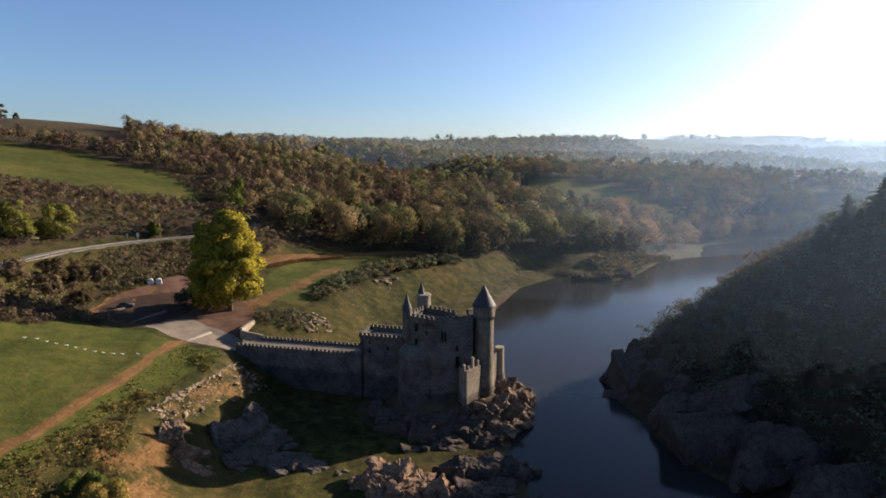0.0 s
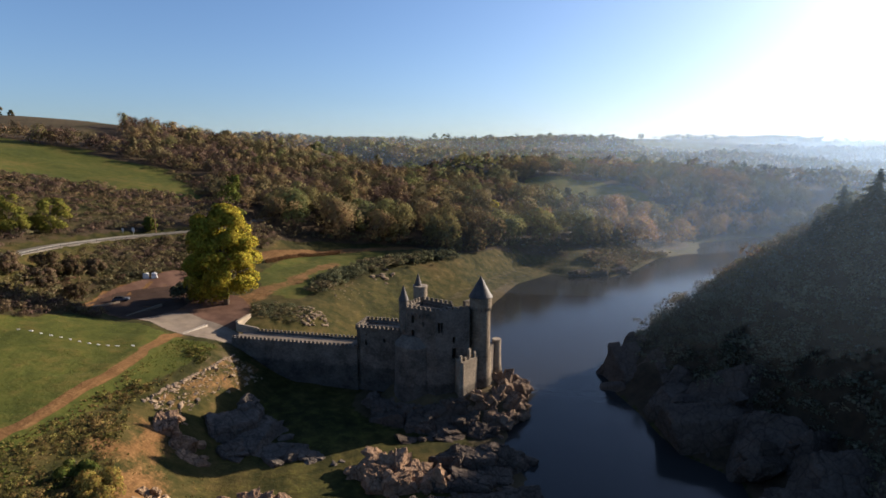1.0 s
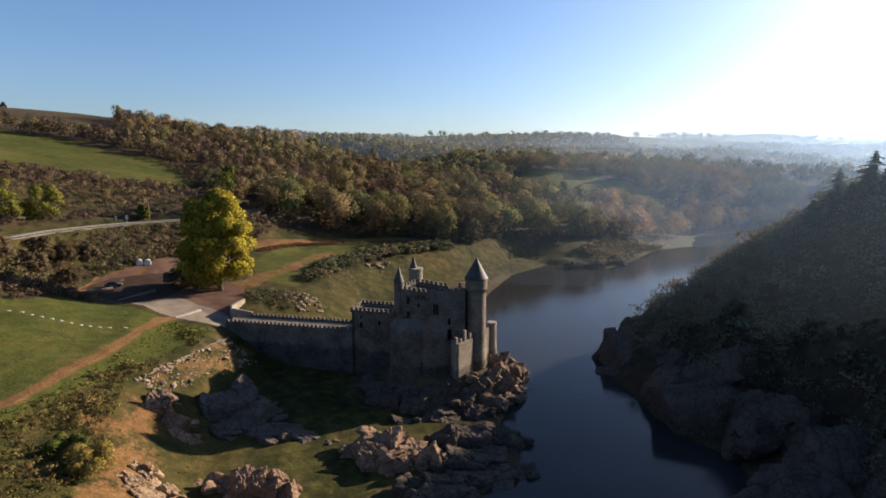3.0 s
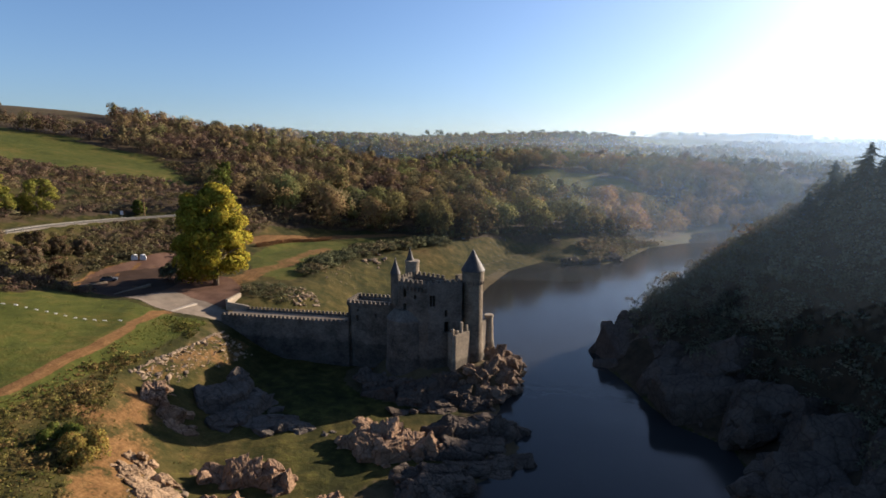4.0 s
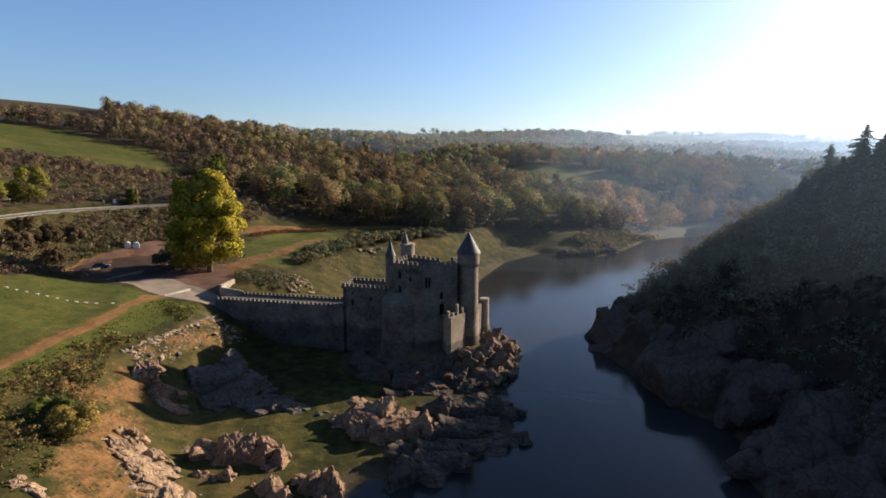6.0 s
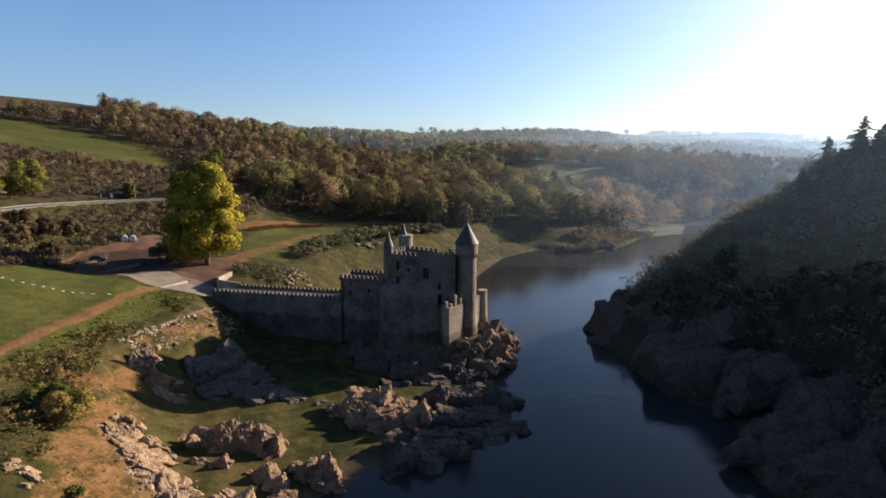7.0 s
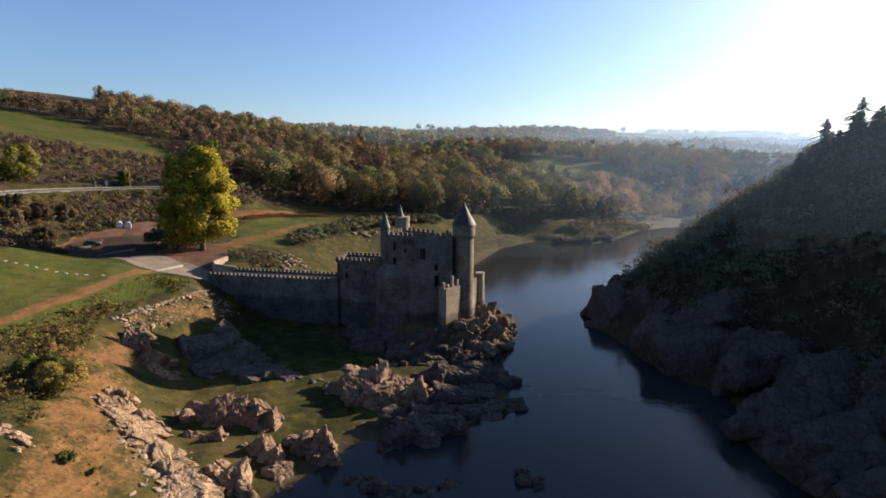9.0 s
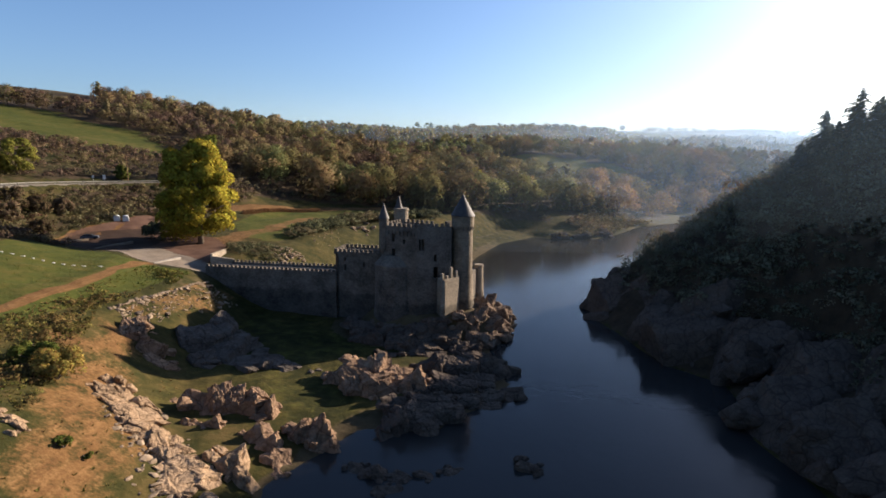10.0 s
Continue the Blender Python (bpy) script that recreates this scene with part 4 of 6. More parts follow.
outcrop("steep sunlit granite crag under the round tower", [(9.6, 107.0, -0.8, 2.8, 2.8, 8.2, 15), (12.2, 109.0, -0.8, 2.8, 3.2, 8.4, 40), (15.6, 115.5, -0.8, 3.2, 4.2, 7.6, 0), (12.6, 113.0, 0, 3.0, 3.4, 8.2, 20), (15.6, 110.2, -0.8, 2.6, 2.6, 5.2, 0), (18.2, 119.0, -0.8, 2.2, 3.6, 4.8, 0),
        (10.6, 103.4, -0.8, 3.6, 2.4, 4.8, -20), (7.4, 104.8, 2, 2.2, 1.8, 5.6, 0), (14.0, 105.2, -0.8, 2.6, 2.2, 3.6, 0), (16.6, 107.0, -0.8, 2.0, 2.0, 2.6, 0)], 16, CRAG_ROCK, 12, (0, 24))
outcrop("granite crag with the castle's shadow put into its colour", [(5.0, 102.5, -0.6, 4.2, 2.8, 5.4, -10), (-2.0, 101.5, -0.4, 5.4, 3.6, 5.6, 0), (3.0, 103.6, 1, 3.2, 2.0, 6.4, 0), (-8.5, 103.5, -0.4, 4.6, 3.4, 4.8, 0), (8.6, 99.4, -0.8, 3.6, 2.4, 2.8, -10),
        (0.5, 103.6, 0, 4.4, 2.4, 6.4, -15), (-5.5, 104.0, 0, 4, 2.4, 5.8, 0), (-11, 107.5, 0, 4, 4, 5.4, 0), (2, 97.5, -0.6, 4.5, 2.2, 2.4, 0), (-5, 96.5, -0.4, 3.5, 2.0, 2.0, 10)], 26, SHADE_ROCK, 4, (0, 14))
outcrop("cliff boulder at the far shore, shade put into its dark colour", [(46.4, 126, -1.5, 5.6, 7.5, 12.4, 10), (50, 133.5, -1.5, 6, 6, 13.0, 0), (50.5, 120, -1.0, 5.0, 6, 12.5, 30)], 17, CLIFF_ROCK, 3)
outcrop("granite cliff on the shaded shore, darkened by shade in its colour", [(48.5, 107, -1.5, 6.0, 6.5, 11.0, 15), (51, 97, -1.5, 8, 6.5, 12.5, -10), (57, 89, -1.5, 8, 6.5, 13.5, 20), (60, 82, -1.5, 7, 6, 12.0, 0), (58, 101, 2, 8, 8, 13, 0), (54, 116, -1, 7, 7, 13, 0)], 18, CLIFF_ROCK, 3)
outcrop("granite cliff on the shaded shore, hill shade put into its colour", [(51.0, 67, -1.5, 6.8, 6.5, 11.5, 0), (58, 72, 0, 7, 6, 14.0, 0), (50.5, 57, -1.5, 6, 6.5, 10.5, 25), (53, 47, -1.5, 7, 7, 10.5, 0), (62, 63, 1, 7, 6, 15, 0)], 19, CLIFF_ROCK, 4)


# ---- castle ----
castle = thing("castle", "ruined stone castle with pointed slate turrets on a rock", "castle", (0, 0, 0))


def quad_strip(poly, z0, z1, closed=True):
    n = len(poly)
    v = [(x, y, z0) for x, y in poly] + [(x, y, z1) for x, y in poly]
    f = [(i, (i + 1) % n, n + (i + 1) % n, n + i) for i in range(n if closed else n - 1)]
    return v, f


def wall_panel(name, p0, p1, z0, z1, thick, holes, parent, mat=STONE, label=""):
    """A straight wall with thickness and real openings. holes: from, to along it, sill, head. Outer face on the right of p0 to p1."""
    p0, p1 = Vector((*p0, 0)), Vector((*p1, 0))
    u = (p1 - p0).normalized()
    length = (p1 - p0).length
    inn = Vector((-u.y, u.x, 0)) * thick
    ss = sorted({0.0, length, *[h[0] for h in holes], *[h[1] for h in holes]})
    zs = sorted({z0, z1, *[h[2] for h in holes], *[h[3] for h in holes]})
    solid = lambda i, j: 0 <= i < len(ss) - 1 and 0 <= j < len(zs) - 1 and not any(
        h[0] <= 0.5 * (ss[i] + ss[i + 1]) <= h[1] and h[2] <= 0.5 * (zs[j] + zs[j + 1]) <= h[3] for h in holes)
    bm = bmesh.new()
    at = lambda s, z, k: bm.verts.new(p0 + u * s + inn * k + Vector((0, 0, z)))
    for i in range(len(ss) - 1):
        for j in range(len(zs) - 1):
            if not solid(i, j):
                continue
            a, b, c, d = ss[i], ss[i + 1], zs[j], zs[j + 1]
            bm.faces.new([at(a, c, 0), at(b, c, 0), at(b, d, 0), at(a, d, 0)])
            bm.faces.new([at(b, c, 1), at(a, c, 1), at(a, d, 1), at(b, d, 1)])
            if not solid(i - 1, j):
                bm.faces.new([at(a, c, 1), at(a, c, 0), at(a, d, 0), at(a, d, 1)])
            if not solid(i + 1, j):
                bm.faces.new([at(b, c, 0), at(b, c, 1), at(b, d, 1), at(b, d, 0)])
            if not solid(i, j - 1):
                bm.faces.new([at(a, c, 1), at(b, c, 1), at(b, c, 0), at(a, c, 0)])
            if not solid(i, j + 1):
                bm.faces.new([at(a, d, 0), at(b, d, 0), at(b, d, 1), at(a, d, 1)])
    bmesh.ops.remove_doubles(bm, verts=bm.verts, dist=0.001)
    return part(name, bm, mat, parent, label)


def lathe(name, x, y, prof, seg, mat, parent, label="", smooth=True):
    """A turned body about an upright axis. prof: radius, height, from below."""
    v, f = [], []
    for r, z in prof:
        v += [(x + r * math.cos(2 * math.pi * i / seg), y + r * math.sin(2 * math.pi * i / seg), z) for i in range(seg)]
    for k in range(len(prof) - 1):
        f += [(k * seg + i, k * seg + (i + 1) % seg, (k + 1) * seg + (i + 1) % seg, (k + 1) * seg + i) for i in range(seg)]
    f += [tuple(range(seg - 1, -1, -1)), tuple(range((len(prof) - 1) * seg, len(prof) * seg))]
    ob = mesh_obj(name, v, f, mat, parent, label)
    return ob


def box_mesh(name, a, b, c):
    """A block with slightly broken edges, base at z = 0."""
    bm = bmesh.new()
    bmesh.ops.create_cube(bm, size=1.0)
    for v in bm.verts:
        v.co = Vector((v.co.x * a, v.co.y * b, (v.co.z + 0.5) * c))
    bmesh.ops.bevel(bm, geom=bm.edges[:], offset=min(a, b, c) * 0.08, segments=1, affect="EDGES")
    me = bpy.data.meshes.new(name)
    bm.to_mesh(me)
    bm.free()
    return me


def block(name, me, mat, m, parent, label=""):
    if not me.materials:
        me.materials.append(mat)
    ob = new(name, me)
    ob.parent = parent
    ob.matrix_local = m
    if label:
        ob["label"] = label
    return ob


MERLON = box_mesh("merlon", 0.62, 0.40, 0.62)
SMALL_MERLON = box_mesh("small_merlon", 0.55, 0.35, 0.50)


def battlement(p0, p1, z, parent, gap=1.15, me=MERLON, low=0.55, thick=0.4, mat=STONE, label="", extra=0.0):
    """A parapet with merlons along a line, its outer face on the right."""
    p0, p1 = Vector((*p0, 0)), Vector((*p1, 0))
    u = (p1 - p0).normalized()
    n = max(1, round((p1 - p0).length / gap))
    turn = math.degrees(math.atan2(u.y, u.x))
    wallp = wall_panel("parapet", p0[:2], p1[:2], z, z + low, thick, [], parent, mat, label)
    for i in range(n):
        q = p0 + u * ((i + 0.5) / n * (p1 - p0).length) + Vector((-u.y, u.x, 0)) * (thick / 2)
        block("merlon", me, mat, pose(q.x, q.y, z + low - 0.01, 0, 0, turn), wallp)
    return wallp


def prism(name, poly, z0, z1, mat, parent, label=""):
    v, f = quad_strip(poly, z0, z1)
    n = len(poly)
    f += [tuple(range(n - 1, -1, -1)), tuple(range(n, 2 * n))]
    return mesh_obj(name, v, f, mat, parent, label)


# the keep
KEEP = [(-7.5, 108.9), (-0.8, 105.0), (6.0, 107.3), (6.6, 111.2), (2.9, 110.8), (-3.9, 115.8)]
KEEP_HOLES = {0: [(2.0, 2.7, 20.0, 21.6), (4.6, 5.1, 19.7, 20.6), (2.0, 2.75, 16.9, 18.6)], 1: [(0.5, 0.95, 18.6, 20.8), (1.1, 1.55, 18.6, 20.8), (3.6, 4.2, 16.2, 17.6), (3.5, 4.5, 12.9, 15.2)]}
for i in range(6):
    wall_panel("keep_wall", KEEP[i], KEEP[(i + 1) % 6], 4.0, 22.6, 0.9, KEEP_HOLES.get(i, []), castle)
prism("keep_roof", [(x * 0.94 + 0.0, (y - 110) * 0.9 + 110) for x, y in KEEP], 21.5, 22.0, CONCRETE, castle, "flat pale roof terrace")
# near-black block added behind the openings for the shade of the rooms
prism("keep_dark_fill", [(x * 0.72 + 0.1, (y - 110) * 0.6 + 110) for x, y in KEEP], 4.0, 21.4, DARK, castle)
battlement(KEEP[0], KEEP[1], 22.6, castle)
battlement(KEEP[1], KEEP[2], 22.6, castle)
battlement(KEEP[4], KEEP[5], 22.6, castle)
battlement(KEEP[5], KEEP[0], 22.6, castle)
CORBEL = box_mesh("corbel", 0.22, 0.35, 0.9)
for k in range(9):
    t = (k + 0.5) / 9
    block("corbel", CORBEL, STONE, pose(-7.5 + 6.7 * t - 0.06, 108.9 - 3.9 * t - 0.1, 21.4, 0, 0, -30.2), castle)

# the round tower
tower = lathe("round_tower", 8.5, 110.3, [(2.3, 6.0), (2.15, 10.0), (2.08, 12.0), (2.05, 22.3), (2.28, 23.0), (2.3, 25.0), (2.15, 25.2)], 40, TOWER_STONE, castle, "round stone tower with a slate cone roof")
lathe("cone_roof", 8.5, 110.3, [(2.5, 24.95), (2.45, 25.1), (1.15, 27.3), (0.06, 29.3), (0.03, 29.4)], 40, SLATE, tower, "dark slate cone roof")
for k in range(14):
    a = 2 * math.pi * (k + 0.5) / 14
    block("tower_corbel", box_mesh("tower_corbel", 0.28, 0.22, 0.9), STONE, pose(8.5 + 2.14 * math.cos(a), 110.3 + 2.14 * math.sin(a), 22.2, 0, 0, math.degrees(a)), tower)

# corner turrets
turret = lathe("corner_turret", -7.4, 109.3, [(0.25, 17.0), (0.95, 18.6), (0.95, 24.3), (1.02, 24.5)], 20, STONE, castle, "slim corner turret with a spire")
lathe("spire", -7.4, 109.3, [(1.1, 24.45), (0.55, 26.0), (0.03, 27.7)], 20, SLATE, turret, "slim slate spire")
stair = lathe("stair_turret", -4.2, 116.4, [(1.5, 8.0), (1.5, 25.4), (1.6, 25.5), (1.6, 25.9)], 20, PALE_STONE, castle, "round stair turret behind the keep")
lathe("spire", -4.7, 116.6, [(0.85, 25.9), (0.45, 27.2), (0.03, 28.6)], 16, SLATE, stair, "small slate spire")
wall_panel("gable_wall", (5.4, 111.4), (6.6, 112.6), 12, 23.6, 0.7, [], castle)

# the bastion below the keep
bast = lathe("bastion", -5.0, 109.6, [(4.9, 2.0), (4.4, 8.0), (4.25, 14.9), (4.35, 15.0), (4.3, 15.4), (2.6, 17.2)], 28, STONE, castle, "half round bastion at the foot of the keep")

# the gate building
U, V = Vector((0.966, -0.259)), Vector((0.259, 0.966))
G0 = Vector((-18.3, 116.6))
G1, G2, G3 = G0 + U * 11.2, G0 + U * 11.2 + V * 6.2, G0 + V * 6.2
gate = [tuple(p) for p in (G0, G1, G2, G3)]
wall_panel("gatehouse_wall", gate[0], gate[1], 2.0, 16.2, 0.8, [(1.9, 2.5, 12.4, 13.8), (2.0, 2.4, 14.6, 15.2), (6.2, 6.7, 13.4, 14.4)], castle)
wall_panel("gatehouse_wall", gate[1], gate[2], 2.0, 16.2, 0.8, [], castle)
wall_panel("gatehouse_wall", gate[2], gate[3], 2.0, 16.2, 0.8, [], castle)
wall_panel("gatehouse_wall", gate[3], gate[0], 2.0, 16.2, 0.8, [(2.0, 4.2, 11.6, 14.6)], castle)
prism("gatehouse_roof", [tuple(G0 + U * 0.6 + V * 0.6), tuple(G1 + V * 0.6 - U * 0.6), tuple(G2 - U * 0.6 - V * 0.6), tuple(G3 + U * 0.6 - V * 0.6)], 15.4, 15.8, CONCRETE, castle)
for k in range(4):
    a, b = Vector(gate[k]), Vector(gate[(k + 1) % 4])
    out = Vector(((b - a).y, -(b - a).x)).normalized() * 0.25
    d = (b - a).normalized() * 0.25
    battlement(a + out - d, b + out + d, 16.0, castle, gap=1.0)

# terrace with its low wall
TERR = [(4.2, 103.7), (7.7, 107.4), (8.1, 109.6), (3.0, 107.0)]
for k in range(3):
    wall_panel("terrace_wall", TERR[k], TERR[k + 1], 5.0, 13.0, 0.6, [], castle, PALE_STONE, "terrace wall with sunlight put into its pale stone")
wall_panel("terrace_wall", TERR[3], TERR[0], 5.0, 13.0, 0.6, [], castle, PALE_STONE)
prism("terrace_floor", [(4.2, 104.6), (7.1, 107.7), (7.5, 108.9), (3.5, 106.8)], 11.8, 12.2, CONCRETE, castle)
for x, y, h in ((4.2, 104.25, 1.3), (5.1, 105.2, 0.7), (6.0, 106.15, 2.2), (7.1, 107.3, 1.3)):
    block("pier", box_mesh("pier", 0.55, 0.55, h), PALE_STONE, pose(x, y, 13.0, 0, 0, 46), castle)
butt = lathe("buttress", 10.2, 111.2, [(1.1, 4.0), (0.8, 8.0), (0.6, 12.6), (0.3, 13.4)], 14, PALE_STONE, castle, "leaning buttress with sunlight put into its pale stone")
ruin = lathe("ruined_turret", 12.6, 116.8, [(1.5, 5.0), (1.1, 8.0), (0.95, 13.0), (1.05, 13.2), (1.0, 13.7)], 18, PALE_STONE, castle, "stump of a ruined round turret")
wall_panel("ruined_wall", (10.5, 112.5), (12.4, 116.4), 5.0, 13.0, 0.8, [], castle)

# the causeway
causeway = thing("causeway", "stone causeway with crenellated parapets leading to the castle", "causeway")
C0, C1 = Vector((-48.5, 123.0)), Vector((-18.3, 116.3))
CU = (C1 - C0).normalized()
CV = Vector((-CU.y, CU.x))
deck = [tuple(C0), tuple(C1), tuple(C1 + CV * 6.2), tuple(C0 + CV * 6.2)]
prism("causeway_wall", deck, -0.5, 11.4, STONE, causeway)
prism("roadway", [tuple(Vector(p) + CV * s) for p, s in zip(deck, (0.5, 0.5, -0.5, -0.5))], 11.3, 11.55, CONCRETE, causeway, "pale concrete roadway")
battlement(deck[0], deck[1], 11.4, causeway, 1.0, SMALL_MERLON, 0.6)
battlement(deck[2], Vector(deck[3]) + CU * 3, 11.4, causeway, 1.0, SMALL_MERLON, 0.6)
wall_panel("wing_wall", (-50.8, 132.0), tuple(Vector(deck[3]) + CU * 3), 10.6, 12.6, 0.5, [], causeway, PALE_STONE)
wall_panel("wing_wall", (-50.0, 139.0), (-50.8, 132.0), 10.6, 13.2, 0.6, [], causeway, PALE_STONE)


# ---- the great tree ----
def great_tree(name, label, x, y, h, spread, seed, palette, n, size, trunk_r, mat=LEAVES):
    rng = np.random.default_rng(seed)
    z = land_at(x, y) - 0.2
    t = thing(name, label, "tree", (x, y, z))
    bm = bmesh.new()
    ends = []

    def limb(a, b, r0, r1):
        d = (b - a)
        bmesh.ops.create_cone(bm, cap_ends=True, segments=9, radius1=r0, radius2=r1, depth=d.length, matrix=Matrix.Translation((a + b) / 2) @ d.to_track_quat("Z", "Y").to_matrix().to_4x4())
    fork = Vector((0, 0, h * 0.22))
    limb(Vector((0, 0, 0)), fork, trunk_r, trunk_r * 0.75)
    limb(fork - Vector((0, 0, 0.1)), Vector((0.2, 0, h * 0.72)), trunk_r * 0.75, trunk_r * 0.15)
    for k in range(11):
        a = k * 2.4 + rng.uniform(-0.3, 0.3)
        s = Vector((0, 0, h * rng.uniform(0.2, 0.5)))
        e = Vector((math.cos(a) * spread * rng.uniform(0.5, 0.8), math.sin(a) * spread * rng.uniform(0.5, 0.8), s.z + h * rng.uniform(0.08, 0.35)))
        limb(s, e, trunk_r * 0.35, trunk_r * 0.08)
    part("trunk", bm, BARK, t, smooth=True)
    m = 46 if n < 9000 else 130
    a, hh = rng.uniform(0, 6.283, m), 0.12 + 0.81 * rng.uniform(0, 1, m) ** 1.2
    prof = np.interp(hh, [0.10, 0.24, 0.45, 0.65, 0.82, 0.97], [0.74, 0.98, 1.0, 0.88, 0.66, 0.22])
    rr = spread * prof * np.sqrt(rng.uniform(0.2, 1.0, m)) * (0.82 if n < 9000 else 0.88)
    c = np.stack([rr * np.cos(a), rr * np.sin(a), hh * h], 1)
    v, vn = clumps(rng, c, rng.uniform(0.15, 0.27, m) * spread * (1.0 if n < 9000 else 0.98), n, size, -0.6, 0.42 if n < 9000 else 0.8)
    ob = mesh_obj("crown", v, np.arange(len(v)).reshape(-1, 4), mat, t)
    base = np.array(PALETTES[palette])
    tint = np.repeat(base[rng.integers(0, len(base), n)] * rng.uniform(0.7, 1.25, n)[:, None], 4, axis=0)
    colour(ob.data, "tint", tint)
    mid = np.array((0, 0, h * 0.5))
    whole = (v - mid) / np.linalg.norm(v - mid, axis=1)[:, None]
    vn = vn + (0.6 if n < 9000 else 1.0) * whole
    rounded(ob, vn / np.linalg.norm(vn, axis=1)[:, None])
    return t


great_tree("plane_tree", "tall yellow-green autumn tree by the car park", -59.8, 149.5, 28.8, 10.4, 3, "gold", 56000, 0.33, 0.8, DENSE_LEAVES)


def shrub(name, label, x, y, h, w, seed, palette, n, size, category="shrub"):
    """A single bush: thin stems under a rounded crown."""
    rng = np.random.default_rng(seed)
    t = thing(name, label, category, (x, y, land_at(x, y) - 0.1))
    bm = bmesh.new()
    for k in range(6):
        a = k * 1.05 + rng.uniform(-0.3, 0.3)
        e = Vector((math.cos(a) * w * 0.55, math.sin(a) * w * 0.55, h * rng.uniform(0.5, 0.8)))
        bmesh.ops.create_cone(bm, cap_ends=True, segments=6, radius1=0.09, radius2=0.03, depth=e.length, matrix=Matrix.Translation(e / 2) @ e.to_track_quat("Z", "Y").to_matrix().to_4x4())
    part("stem", bm, BARK, t)
    m = 11
    a, q = rng.uniform(0, 6.283, m), np.sqrt(rng.uniform(0, 0.8, m)) * w * 0.72
    c = np.stack([q * np.cos(a), q * np.sin(a), rng.uniform(0.3, 0.72, m) * h], 1)
    v, vn = clumps(rng, c, rng.uniform(0.26, 0.42, m) * min(w, h), n, size, -0.4)
    ob = mesh_obj("crown", v, np.arange(len(v)).reshape(-1, 4), LEAVES, t)
    base = np.array(PALETTES[palette])
    colour(ob.data, "tint", np.repeat(base[rng.integers(0, len(base), n)] * rng.uniform(0.7, 1.3, n)[:, None], 4, axis=0))
    rounded(ob, vn)
    return t


shrub("shrub", "yellowing bramble bush on the bare bank", -43.0, 63.4, 3.6, 3.6, 31, "amber", 5200, 0.15)
shrub("shrub", "olive bramble bush on the bare bank", -47.5, 66.5, 2.2, 3.4, 32, "green", 3000, 0.15)
shrub("shrub", "small round dark green bush on the soil", -34.6, 51.0, 1.1, 1.2, 33, "green", 500, 0.14)
shrub("shrub", "tiny dark green bush on the soil", -32.6, 51.2, 0.7, 0.6, 34, "green", 250, 0.12)
for x, y, h, s, pal in ((-126.5, 161, 11.5, 41, "lime"), (-121.0, 170, 11.0, 42, "lime"), (-134, 154, 9.0, 43, "lime"), (-103, 194, 5.0, 44, "green")):
    great_tree("roadside_tree", "yellow-green leafy tree beside the road", x, y, h, h * 0.54, s, pal, 7000, 0.27, 0.25)
for x, y, h, s in ((-104, 141, 6.5, 51), (-107, 147, 7.5, 52), (-109, 136, 7.0, 53), (-98, 144, 5.0, 54), (-110, 126, 7.0, 55), (-104, 152, 5.5, 56), (-101, 158, 5.0, 57)):
    great_tree("leafy_tree", "olive brown tree at the meadow's edge", x, y, h * 0.8, h * 0.62, s, "heath" if s % 2 else "scrub", 4200, 0.22, 0.2)
for x, y, h, s, pal in ((28.7, 306, 15, 61, "gold"), (22, 300, 14, 62, "green"), (46, 318, 13, 63, "gold"), (84, 376, 8, 64, "gold"), (80, 382, 13, 65, "wood"), (90, 386, 12, 66, "wood"), (6, 243, 12, 67, "wood"), (17, 246, 11, 68, "oak"),
                        (86, 288, 11, 69, "oak"), (96, 293, 10, 70, "oak"), (73, 281, 10, 71, "wood"), (-98, 262, 12, 72, "green"), (-82, 213, 17, 73, "green"), (-329, 418, 12, 74, "dark"), (-322, 424, 6, 75, "dark")):
    great_tree("woodland_tree", "tall autumn tree at the edge of the wood", x, y, h, h * 0.40, s, pal, 2600, 0.40, 0.25)


